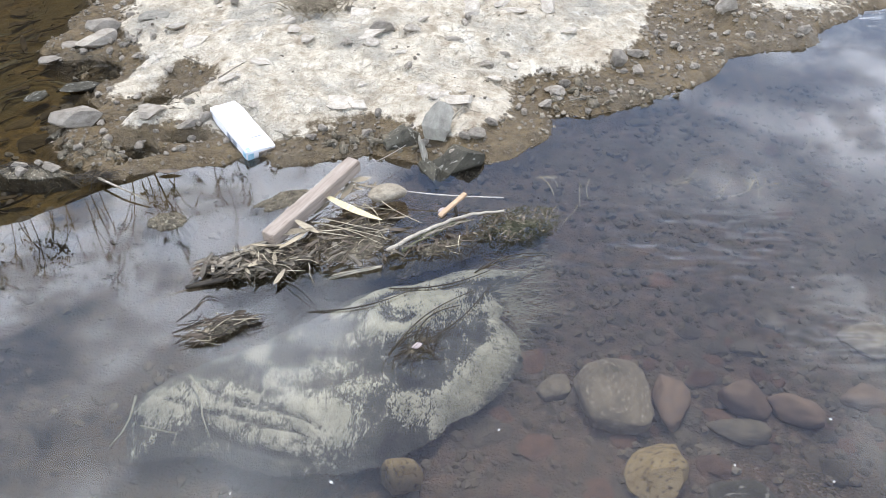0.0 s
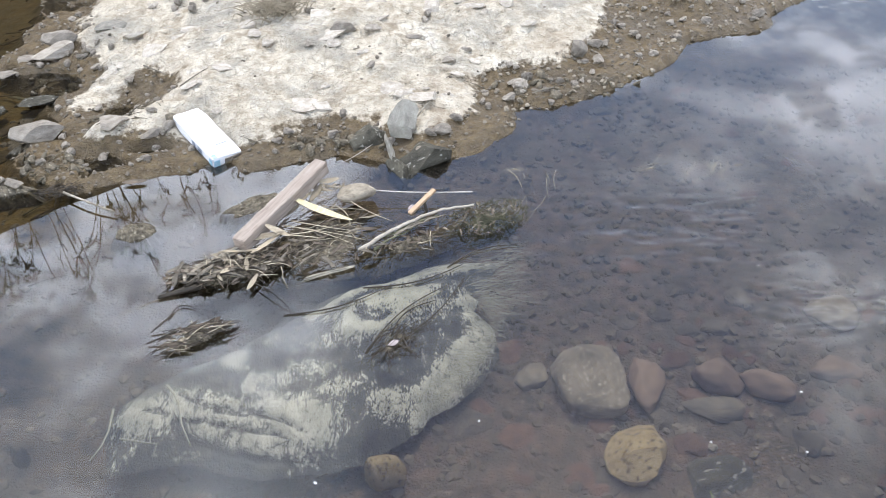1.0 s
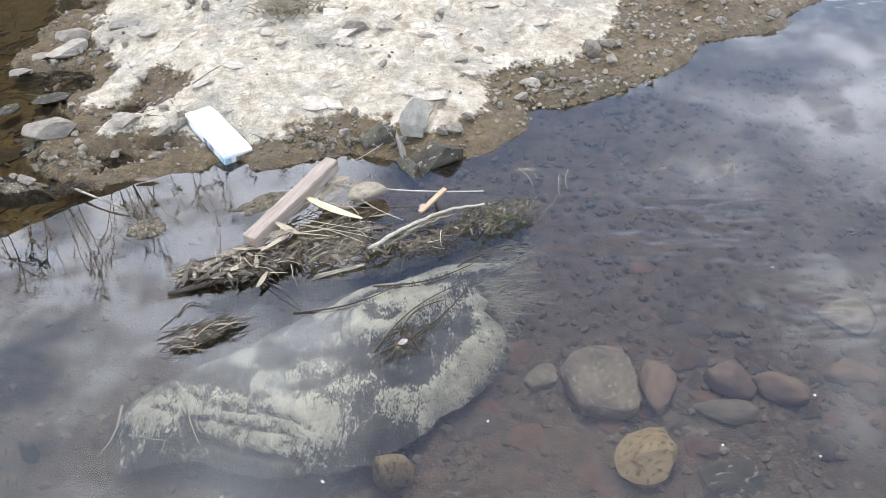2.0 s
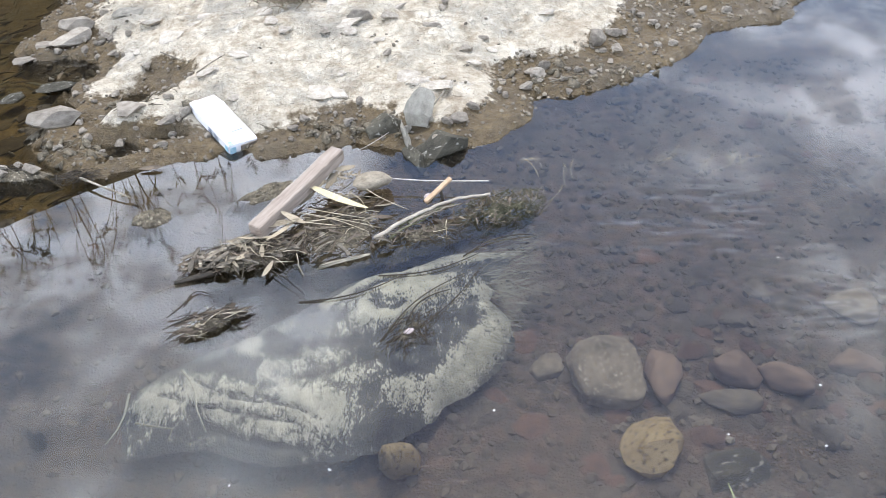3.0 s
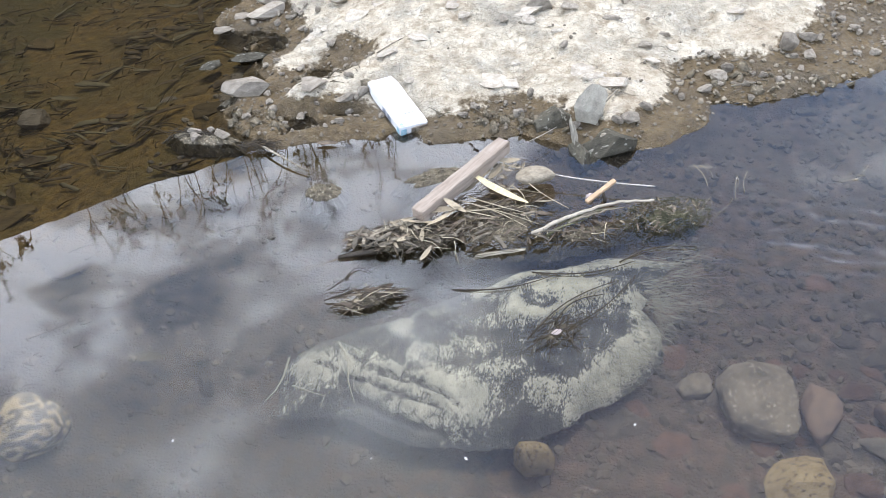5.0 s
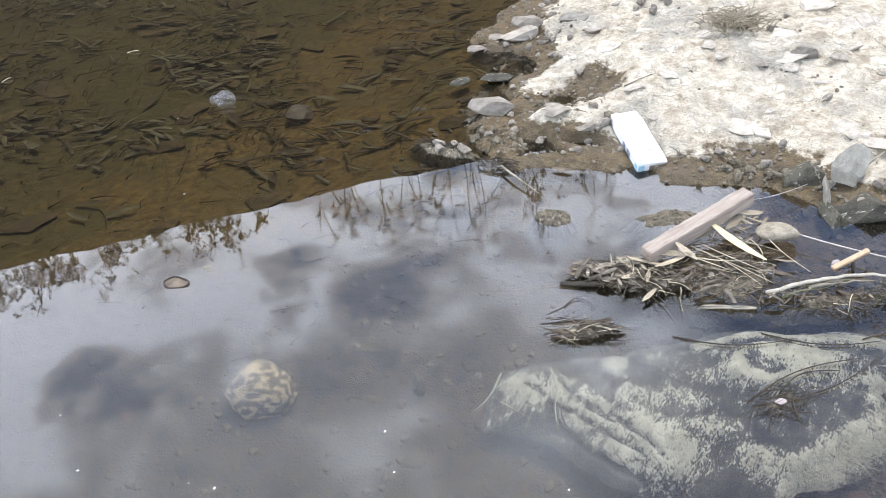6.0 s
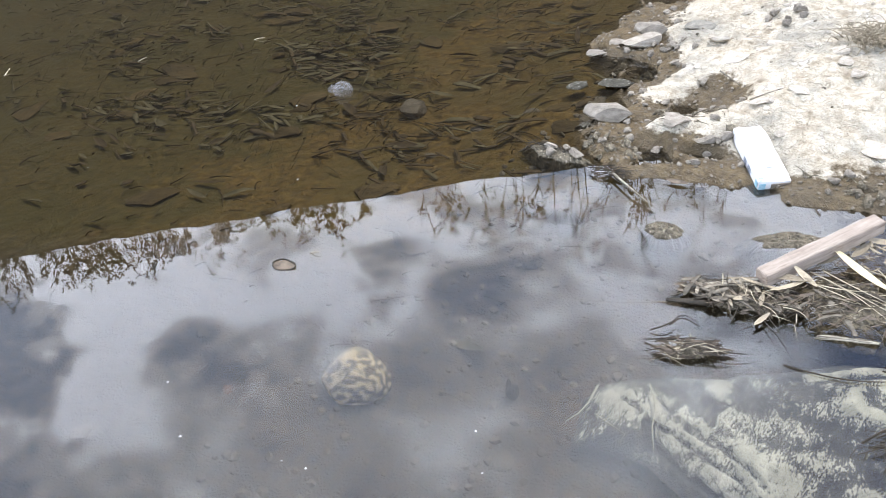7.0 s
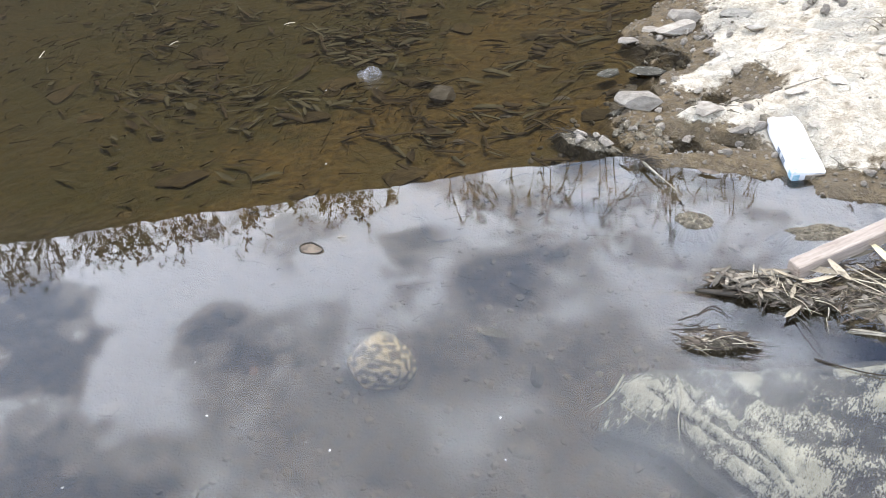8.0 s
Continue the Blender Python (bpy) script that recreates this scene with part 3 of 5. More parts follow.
bank_shell.f = [(j * nr + i, j * nr + i + 1, (j + 1) * nr + i + 1, (j + 1) * nr + i) for j in range(len(prof_d) - 1) for i in range(nr - 1)]
thing("bank_1", bank_shell, M_BANK, "steep bare brown earth bank across the pool", "bank", kind="structure")


def bank_top(x, y):
    return 3.66 + 0.055 * max(0.0, -((x - 0.28) * 0.788 + (y - 0.16) * 0.616))

# ---------------- stones ----------------


def stone_mesh(name, seed, material, angular=0.5, detail=3):
    """A unit stone: rounded body with flattened faces, worn corners and a rough skin."""
    r = random.Random(seed)
    bm = bmesh.new()
    bmesh.ops.create_icosphere(bm, subdivisions=detail, radius=1)
    cuts = []
    for _ in range(13):
        n = Vector((r.gauss(0, 1), r.gauss(0, 1), r.gauss(0, 1))).normalized()
        cuts.append((n, r.uniform(0.78 - 0.22 * angular, 1.0 - 0.12 * angular) - 0.12 * angular))
    o = Vector((seed * 3.7, seed * 1.3, 0))
    for v in bm.verts:
        p = v.co * (1 + 0.22 * noise.noise(v.co * 1.1 + o))
        for n, lim in cuts:
            over = p.dot(n) - lim
            if over > 0:
                p -= n * over * (0.55 + 0.42 * angular)
        p *= 1 + 0.06 * noise.noise(p * 3.5 + o) + 0.035 * noise.noise(p * 9 + o)
        v.co = p
    me = bpy.data.meshes.new(name)
    bm.to_mesh(me)
    bm.free()
    me.materials.append(material)
    me.polygons.foreach_set("use_smooth", [True] * len(me.polygons))
    if angular > 0.7:
        me.set_sharp_from_angle(angle=radians(24))
    return me


def put_stone(name, mesh, x, y, sx, sy, sz, turn, label, group="", sink=0.35, z=None, tilt=(0, 0)):
    ob = new(name, mesh)
    zz = (height(x, y) if z is None else z) + sz * (1 - 2 * sink)
    ob.matrix_basis = pose(x, y, zz, tilt[0], tilt[1], turn) @ Matrix.Diagonal((sx, sy, sz, 1))
    return tagged(ob, label, "stone", group)


def put_sunk(mesh, x, y, sx, sy, top, turn, label, group=""):
    """A stone that stands on the stream bed and reaches up to the given level."""
    low = height(x, y) - 0.012
    half = max((top - low) / 1.7, 0.012)
    ob = new("sunken_stone", mesh)
    ob.matrix_basis = pose(x, y, top - 0.85 * half, 0, 0, turn) @ Matrix.Diagonal((sx, sy, half, 1))
    return tagged(ob, label, "stone", group)


PALE = [stone_mesh("stone", s, M_STONE_PALE, 1.0) for s in range(1, 6)]
SMALL = [stone_mesh("pebble", s, M_STONE_PALE, 0.9, 2) for s in range(1, 6)]
GREY = [stone_mesh("stone", s, M_STONE_GREY, 1.0, 4) for s in range(11, 15)]
WET = [stone_mesh("stone", s, M_STONE_WET, 0.9, 4) for s in range(21, 24)]
POOL = [stone_mesh("stone", s, M_STONE_POOL, 0.9) for s in range(24, 28)]
ROUGH = [stone_mesh("stone", s, M_STONE_WET, 1.0, 4) for s in range(25, 28)]
SUNK = [stone_mesh("stone", s, M_STONE_SUNK, 0.75) for s in range(31, 36)]
RED = [stone_mesh("stone", s, M_STONE_RED, 0.75) for s in range(41, 44)]

# x, y, half length, half width, half height, turn
BAR_STONES = [(0.083, 2.410, .042, .03, .026, 10), (0.160, 2.402, .03, .035, .012, 60), (0.290, 2.358, .03, .02, .010, 0),
              (0.162, 2.208, .017, .014, .014, 30), (0.382, 2.258, .03, .018, .014, 160), (0.437, 2.321, .02, .016, .01, 0),
              (0.757, 2.305, .028, .032, .034, 70), (0.823, 2.355, .028, .02, .018, 0), (0.815, 2.265, .018, .02, .02, 80),
              (0.972, 2.432, .014, .012, .012, 0), (1.168, 2.657, .042, .03, .03, 10), (1.210, 2.528, .022, .016, .016, 170)]
BAR_STONES_B = [(1.387, 2.553, .024, .018, .02, 0), (1.141, 2.543, .016, .012, .012, 0), (0.941, 2.303, .014, .013, .012, 40),
                (0.689, 2.169, .014, .012, .012, 0), (0.570, 2.137, .030, .024, .022, 30), (0.598, 2.187, .02, .016, .018, 0),
                (0.532, 2.083, .026, .016, .016, 10), (0.649, 2.068, .015, .011, .010, 20), (0.640, 2.117, .012, .01, .01, 0),
                (-0.070, 1.863, .010, .009, .009, 0), (-0.030, 2.557, .022, .016, .016, 0), (-0.397, 1.954, .034, .018, .018, 25)]
BAR_STONES_C = [(-0.489, 1.989, .055, .035, .018, 20), (-0.354, 1.988, .022, .02, .016, 60), (-0.365, 1.960, .010, .009, .009, 0),
                (-0.403, 2.038, .02, .012, .010, 0), (-0.685, 1.804, .030, .018, .016, 150), (-0.754, 1.792, .022, .016, .014, 20),
                (-0.766, 1.817, .024, .014, .012, 0), (-0.726, 1.828, .014, .012, .010, 0), (-0.825, 2.595, .07, .045, .035, 10),
                (-0.667, 2.400, .02, .016, .014, 0), (-0.910, 2.526, .06, .022, .012, 20), (-0.820, 2.149, .025, .02, .012, 30)]
for k, (x, y, a, b, c, turn) in enumerate(BAR_STONES + BAR_STONES_B + BAR_STONES_C):
    on_ledge = x < -.68 and y < 1.84
    put_stone("stone", PALE[k % 5], x, y - .014 * on_ledge, a, b, c, turn, "pale stone lying on a mud ledge" if on_ledge else "pale dusty stone lying on the silt bar",
              "stones on the silt bar", 0.3, z=.010 if on_ledge else None)
put_stone("stone", PALE[2], -0.695, 2.01, .082, .056, .036, 20, "large grey-white stone at the muddy water's edge", "", 0.3)
put_stone("stone", GREY[0], 0.250, 1.912, .058, .036, .064, 20, "angular blue-grey rock standing at the waterline", "", 0.2, tilt=(-14, 12))
put_stone("stone", ROUGH[0], 0.292, 1.825, .098, .068, .062, 18, "dark wet rock with pale dried top at the waterline", "", 0.38, z=-0.014, tilt=(10, -8))
put_stone("stone", ROUGH[1], 0.170, 1.900, .062, .054, .060, 50, "dark wet rock wedged into the mud", "", 0.3, z=-.005, tilt=(0, 14))
put_stone("stone", ROUGH[2], 0.236, 1.79, .052, .038, .036, 100, "small dark wet rock at the foot of the larger ones", "", 0.3, z=-.02, tilt=(8, 0))
put_stone("stone", GREY[1], 0.212, 1.848, .013, .066, .026, 14, "thin sliver of grey rock leaning on a wet rock", "", 0.2, z=.004, tilt=(12, 0))
put_stone("stone", PALE[1], 0.345, 1.905, .034, .024, .016, 30, "pale rough stone in the mud by the waterline", "", 0.3)
put_stone("stone", GREY[3], -0.66, 2.62, .07, .05, .012, 40, "flat grey slab set in pale crust", "", 0.40)
put_stone("stone", PALE[3], -0.83, 2.52, .085, .05, .040, 15, "large mottled pale stone at the edge of the pool", "", 0.3)
put_stone("stone", PALE[4], -0.95, 2.45, .07, .022, .010, 20, "thin white flake of stone pointing at the pool", "", 0.3)
put_stone("stone", WET[2], -0.90, 2.20, .05, .035, .014, 60, "flat wet slab awash at the pool edge", "flat slabs at the pool edge", 0.3, z=-.006)
put_stone("stone", WET[0], -0.80, 2.26, .06, .04, .014, 10, "flat wet slab awash at the pool edge", "flat slabs at the pool edge", 0.3, z=-.004)
put_stone("stone", WET[1], -0.78, 2.12, .03, .022, .012, 10, "flat wet slab awash at the pool edge", "flat slabs at the pool edge", 0.3)
for k in range(14):
    put_stone("stone", PALE[k % 5], -0.72 + rng.gauss(0, .04), 2.50 + rng.gauss(0, .045), rng.uniform(.010, .02), rng.uniform(.010, .016), .011, rng.uniform(0, 360),
              "small pale stone in a heap beside the crust", "heap of small stones", 0.25)
for k in range(9):
    put_stone("stone", PALE[k % 5], -0.44 + rng.gauss(0, .05), 2.70 + rng.gauss(0, .03), rng.uniform(.014, .024), rng.uniform(.012, .02), .014, rng.uniform(0, 360),
              "small pale stone in a heap beside the crust", "heap of small stones", 0.25)

# sunken stones in the run
BIG_SUNK = [stone_mesh("stone", s, M_STONE_SPECK, 0.35, 4) for s in (36, 37, 38)]
LOZENGE = [stone_mesh("stone", s, M_STONE_RUST, 0.45, 4) for s in (44, 45, 46)]
# x, y, half length, half width, top level, turn, kind
SUNK_BIG = [(0.570, 1.125, .070, .100, -.022, 12, 0), (0.670, 1.110, .034, .072, -.030, -6, 1), (0.800, 1.112, .052, .038, -.030, -25, 1),
            (0.882, 1.092, .056, .036, -.034, -30, 1), (0.78, 1.045, .060, .028, -.048, -10, 0),
            
            (1.02, 1.12, .055, .030, -.045, 0, 1), (0.468, 1.150, .036, .030, -.050, 30, 0), (1.08, 1.26, .055, .05, -.040, 0, 0), (0.526, 1.805, .055, .020, -.030, 12, 0)]
for k, (x, y, a, b, top, turn, red) in enumerate(SUNK_BIG):
    put_sunk((LOZENGE if red else BIG_SUNK)[k % 3], x, y, a, b, top, turn,
             "smooth rusty brown cobble under shallow water" if red else "speckled grey-brown cobble under shallow water", "sunken cobbles")
put_sunk(stone_mesh("stone", 39, M_STONE_WET, 0.9), 0.745, 0.915, .075, .055, -.050, 12, "flat dark slate slab under shallow water")
yel = stone_mesh("stone", 51, M_STONE_YELLOW, 0.9)
put_sunk(yel, 0.622, 0.958, .064, .058, -.014, 20, "angular yellow-brown rock just under water")
lich = stone_mesh("stone", 52, M_STONE_LICHEN, 0.3)
put_sunk(stone_mesh("stone", 53, M_STONE_YELLOW, 0.5), 0.203, 0.962, .040, .032, -.03, 0, "small ochre stone with pale growths under water")
put_sunk(lich, -0.735, 0.918, .086, .064, -.035, 20, "round stone with yellow algae crust under murky water")
put_sunk(SUNK[0], -0.435, 1.055, .014, .022, -.05, 20, "small pale pebble under murky water")
put_sunk(SUNK[1], -1.42, 2.0, .07, .05, -.06, 20, "dark flat stone in the brown pool")

spots = random.Random(77)
made = 0
while made < 145:
    x, y = spots.uniform(-1.2, 1.9), spots.uniform(0.35, 2.2)
    h = height(x, y)
    if h > -0.03 or (x < 0 and spots.random() < 0.72):
        continue
    s = spots.uniform(0.010, 0.038) * (1.0 if x > 0.3 else 0.8)
    red = spots.random() < 0.33
    put_stone("sunken_stone", spots.choice(RED if red else SUNK), x, y, s * spots.uniform(1, 1.6), s, s * spots.uniform(0.3, 0.5),
              spots.uniform(0, 360), "rusty brown cobble under shallow water" if red else "silt-covered grey-brown cobble under shallow water",
              "sunken cobbles", 0.5)
    made += 1

for k in range(46):
    x, y = spots.uniform(-3.2, -.7), spots.uniform(1.15, 3.2)
    if height(x, y) < -.02:
        s = spots.uniform(.03, .085)
        put_stone("sunken_stone", POOL[k % 4], x, y, s * 1.4, s * .8, spots.uniform(.006, .016), spots.gauss(10, 40), "flat olive-brown slab on the pool bed", "slabs on the pool bed", .3)

for k in range(120):
    x, y = spots.uniform(.5, 1.45), spots.uniform(.78, 1.32)
    s = spots.uniform(.010, .030)
    red = spots.random() < .4
    put_stone("sunken_stone", spots.choice(RED if red else SUNK), x, y, s * spots.uniform(1, 1.6), s, s * spots.uniform(.3, .5), spots.uniform(0, 360),
              "rusty brown cobble under shallow water" if red else "silt-covered grey-brown cobble under shallow water", "sunken cobbles", .46)

# pebbles on the bar, and finer grit too small to pick out
made = 0
while made < 290:
    x, y = spots.uniform(-1.0, 1.7), spots.uniform(1.75, 3.0)
    d = float(shore_distance(np.array([x]), np.array([y]))[0])
    crusty = float(ground_shape(np.array([x]), np.array([y]))[1][0])
    if d < 0.02 or spots.random() > (1.0 if crusty < .5 else 0.06):
        continue
    s = 0.004 + 0.013 * spots.random() ** 2
    put_stone("pebble", spots.choice(SMALL), x, y, s * 1.3, s, s * 0.8, spots.uniform(0, 360), "small pale pebble on damp silt", "pebbles on the silt bar", 0.3)
    made += 1


CRUST_PLATE = [stone_mesh("crust_plate", s, M_CRUST, 1.0, 3) for s in range(71, 76)]
made = 0
while made < 80:
    x, y = spots.uniform(-.7, 1.4), spots.uniform(1.9, 2.95)
    if float(ground_shape(np.array([x]), np.array([y]))[1][0]) < .8:
        continue
    s = .012 + .040 * spots.random() ** 2
    ob = put_stone("crust_plate", CRUST_PLATE[made % 5], x, y, s * spots.uniform(1, 1.5), s, s * spots.uniform(.22, .4), spots.uniform(0, 360), "flat pale plate of salt crust lifting from the bar", "crust plates", 0.42, tilt=(spots.gauss(0, 8), spots.gauss(0, 8)))
    tagged(ob, category="crust")
    made += 1


def scatter(name, count, xr, yr, keep, size, material, label):
    sh = Shell()
    xs = np.array([spots.uniform(*xr) for _ in range(count)])
    ys = np.array([spots.uniform(*yr) for _ in range(count)])
    hs, cr, bd = ground_shape(xs, ys)[:3]
    for x, y, h, c, b in zip(xs, ys, hs, cr, bd):
        if not keep(x, y, c, b):
            continue
        s = spots.uniform(*size)
        m = pose(x, y, h + 0.15 * s, spots.uniform(0, 40), spots.uniform(0, 40), spots.uniform(0, 360)) @ Matrix.Diagonal((s * 1.2, s, s * 0.75, 1))
        sh.lump(m, spots.uniform(0, 90), 0.9)
    return thing(name, sh, material, label, "gravel", kind="stuff", smooth=False)


scatter("gravel", 9000, (-1.1, 1.8), (1.7, 3.2), lambda x, y, c, b: b < 0.3 and spots.random() < (0.85 if c < .5 else .02), (0.0015, 0.006), M_GRIT,
        "fine brown grit and crumbs on the silt bar")
scatter("gravel", 900, (.45, 1.7), (1.9, 3.0), lambda x, y, c, b: b < 0.2 and c < .6, (0.003, 0.008), M_STONE_TAN, "pale stone crumbs on the muddy margin")
scatter("gravel", 9000, (-0.9, 1.8), (0.3, 2.3), lambda x, y, c, b: b > 0.5 and spots.random() < (0.75 if x > 0.2 else 0.25), (0.002, 0.012), M_STONE_SUNK,
        "silted gravel on the stream bed")
scatter("gravel", 4200, (0.25, 1.5), (0.5, 1.8), lambda x, y, c, b: b > 0.5, (0.0012, 0.0028), M_STONE_PALE, "bright grit on the stream bed")

# ---------------- sunken blanket ----------------


def wool_and_shade(x, y):
    """Where pale wool shows on the sodden cloth, less the shade painted along its folds."""
    def blob(cx, cy, ax, ay, turn=0.0):
        c, s = math.cos(radians(turn)), math.sin(radians(turn))
        u, v = ((x - cx) * c + (y - cy) * s) / ax, (-(x - cx) * s + (y - cy) * c) / ay
        return np.exp(-(u * u + v * v) ** 2)

    def band(x0, y0, x1, y1, w):
        ex, ey = x1 - x0, y1 - y0
        s = np.clip(((x - x0) * ex + (y - y0) * ey) / (ex * ex + ey * ey), 0, 1)
        return np.exp(-(np.hypot(x - x0 - s * ex, y - y0 - s * ey) / w) ** 4)
    def trail(w, *stops):
        out = 0.0
        for a, b in zip(stops, stops[1:]):
            out = np.maximum(out, band(*a, *b, w))
        return out
    rad = np.hypot((x - 0.183) / 1.25, y - 1.287)
    w = 1.2 * blob(0.203, 1.302, .118, .062, 36) - 1.5 * np.exp(-((rad - .021) / .008) ** 2) * np.clip(0.6 + 0.8 * fbm(x, y, 40, 2, 64), 0, 1) - 1.3 * np.exp(-(rad / .010) ** 2)
    for piece in (1.1 * trail(.030, (.375, 1.335), (.392, 1.262), (.358, 1.192)), 1.1 * trail(.033, (.358, 1.192), (.314, 1.134), (.276, 1.072)),
                  1.2 * trail(.012, (.055, 1.297), (.128, 1.344)), 1.2 * trail(.020, (.128, 1.350), (.170, 1.385), (.238, 1.402)),
                  1.1 * trail(.022, (.238, 1.402), (.307, 1.420), (.377, 1.446)), 0.95 * blob(.40, 1.462, .085, .030, 18), 0.55 * blob(.30, 1.470, .06, .03, 10),
                  0.95 * blob(-.075, 1.060, .085, .050, -18), 1.0 * blob(.060, 1.050, .085, .052, -22), 0.9 * blob(-.215, 1.082, .060, .045, -25), 0.8 * blob(-.150, 1.105, .035, .030, -30),
                  0.9 * blob(-.02, 1.010, .10, .030, -12), 0.9 * blob(.212, 1.075, .040, .036, 10), 0.9 * trail(.012, (.258, 1.100), (.252, 1.030)), 1.0 * blob(-.073, 1.200, .024, .034, 0),
                  0.62 * blob(-.01, 1.130, .075, .032, 10), 0.6 * blob(.130, 1.110, .05, .03, 20), 0.5 * blob(.06, 1.16, .05, .03, 0), 0.55 * blob(.10, 1.225, .05, .022, 20)):
        w = np.maximum(w, piece)
    # fold shade put into the wool value
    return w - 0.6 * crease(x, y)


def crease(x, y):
    """Narrow folds running aslant over the lower corner of the cloth; their shade goes into the colour."""
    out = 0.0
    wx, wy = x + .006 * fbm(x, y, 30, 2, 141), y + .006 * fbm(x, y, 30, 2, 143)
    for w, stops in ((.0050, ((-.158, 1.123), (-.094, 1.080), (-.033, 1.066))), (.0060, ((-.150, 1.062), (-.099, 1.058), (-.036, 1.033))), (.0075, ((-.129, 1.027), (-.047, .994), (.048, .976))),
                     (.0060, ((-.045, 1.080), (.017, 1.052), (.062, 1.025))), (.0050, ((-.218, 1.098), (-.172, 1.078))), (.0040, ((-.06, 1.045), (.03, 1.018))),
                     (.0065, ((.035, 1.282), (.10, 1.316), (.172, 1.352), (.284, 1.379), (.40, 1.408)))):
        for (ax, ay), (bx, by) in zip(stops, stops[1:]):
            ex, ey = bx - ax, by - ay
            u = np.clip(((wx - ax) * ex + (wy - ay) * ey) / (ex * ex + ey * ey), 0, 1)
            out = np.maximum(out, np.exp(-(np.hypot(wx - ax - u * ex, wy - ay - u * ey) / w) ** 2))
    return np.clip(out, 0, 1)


EDGE_AT = np.radians([-21, 3, 14, 24, 31, 37, 46, 63, 112, 133, 169, 190, 198, 211, 215, 222, 240, 271, 299, 321, 339, 363])
EDGE_R = [.26, .318, .318, .30, .34, .455, .40, .26, .16, .15, .20, .385, .405, .42, .35, .30, .267, .236, .226, .227, .26, .33]


def blanket_edge(a):
    """Radius of the cloth's outline by bearing from its middle."""
    r = np.interp(np.mod(a + .36, 2 * np.pi) - .36, EDGE_AT, EDGE_R)
    return r + 0.012 * fbm(2 * np.cos(a), 2 * np.sin(a), 2.3, 3, 131)


def make_blanket():
    cx, cy = 0.10, 1.20
    rings, turns = 130, 420
    r = np.linspace(0, 1, rings)[:, None]
    a = np.linspace(0, 2 * np.pi, turns, endpoint=False)[None]
    edge = blanket_edge(a)
    x, y = cx + r * edge * np.cos(a), cy + r * edge * np.sin(a)
    wool = 0.15 + 0.62 * wool_and_shade(x, y) + 0.30 * fbm(x, y, 24, 4, 91)
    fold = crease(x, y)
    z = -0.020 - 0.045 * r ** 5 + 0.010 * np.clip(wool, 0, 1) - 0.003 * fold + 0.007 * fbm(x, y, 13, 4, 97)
    z = z + 0.016 * np.exp(-(((x - 0.19) / 0.09) ** 2 + ((y - 1.30) / 0.08) ** 2)) + 0.006 * np.exp(-(((x - 0.19) / 0.02) ** 2 + ((y - 1.3) / 0.02) ** 2))
    z = np.minimum(z, -0.0035)
    co = np.stack([x, y, z], -1).reshape(-1, 3)
    faces = []
    for i in range(rings - 1):
        for k in range(turns):
            q, n = i * turns + k, i * turns + (k + 1) % turns
            faces.append((q, q + turns, n + turns, n))
    me = bpy.data.meshes.new("sunken_blanket")
    me.from_pydata([tuple(p) for p in co], [], faces)
    at = me.attributes.new("wool", "FLOAT", "POINT")
    at.data.foreach_set("value", wool.astype(np.float32).ravel())
    me.materials.append(M_BLANKET)
    me.polygons.foreach_set("use_smooth", [True] * len(me.polygons))
    ob = new("sunken_blanket", me)
    tagged(ob, "sodden pale woolly blanket lying folded under shallow water", "blanket")
    # trailing fibres along the edge that faces the current
    r2 = random.Random(8)
    sh = Shell()
    ARM = [(.385, 1.335), (.412, 1.262), (.380, 1.180), (.335, 1.118), (.292, 1.055)]
    for _ in range(420):
        if r2.random() < .62:
            k = r2.randrange(4)
            u = r2.random()
            px = ARM[k][0] * (1 - u) + ARM[k + 1][0] * u + r2.gauss(0, .012)
            py = ARM[k][1] * (1 - u) + ARM[k + 1][1] * u + r2.gauss(0, .012)
            d, ln = radians(r2.gauss(-12, 24)), r2.uniform(.015, .045)
        else:
            px, py = r2.uniform(.36, .47), r2.uniform(1.28, 1.47)
            d, ln = radians(r2.gauss(12, 16)), r2.uniform(.03, .085)
        pts, bend = [], r2.uniform(-0.7, 0.7)
        for i in range(6):
            s = i / 5
            pts.append((px + ln * s * math.cos(d + bend * s), py + ln * s * math.sin(d + bend * s), -0.005 - 0.008 * s * r2.random()))
        sh.ribbon(pts, r2.uniform(0.0008, 0.0019))
    part("fringe", sh, M_FIBRE, ob, "trailing pale fibres")
    for line in ([(-.180, 1.130, -.006), (-.160, 1.105, -.006), (-.148, 1.083, -.007), (-.135, 1.04, -.009), (-.113, .998, -.016)],
                 [(-.262, 1.086, -.012), (-.258, 1.04, -.014), (-.262, 1.01, -.016), (-.275, .985, -.02)],
                 [(-.235, 1.022, -.014), (-.20, 1.012, -.013), (-.17, 1.006, -.014), (-.172, .985, -.02)]):
        sh = Shell()
        sh.tube(line, .0024, .0009, 6, .4)
        part("fold", sh, M_FIBRE, ob, "pale standing fold")
    sh = Shell()
    spread = [(r2.uniform(-0.3, 0.5), r2.uniform(0.9, 1.52)) for _ in range(9000)]
    sx, sy = np.array([p[0] for p in spread]), np.array([p[1] for p in spread])
    thick = wool_and_shade(sx, sy)
    rels = np.hypot(sx - cx, sy - cy) / blanket_edge(np.arctan2(sy - cy, sx - cx))
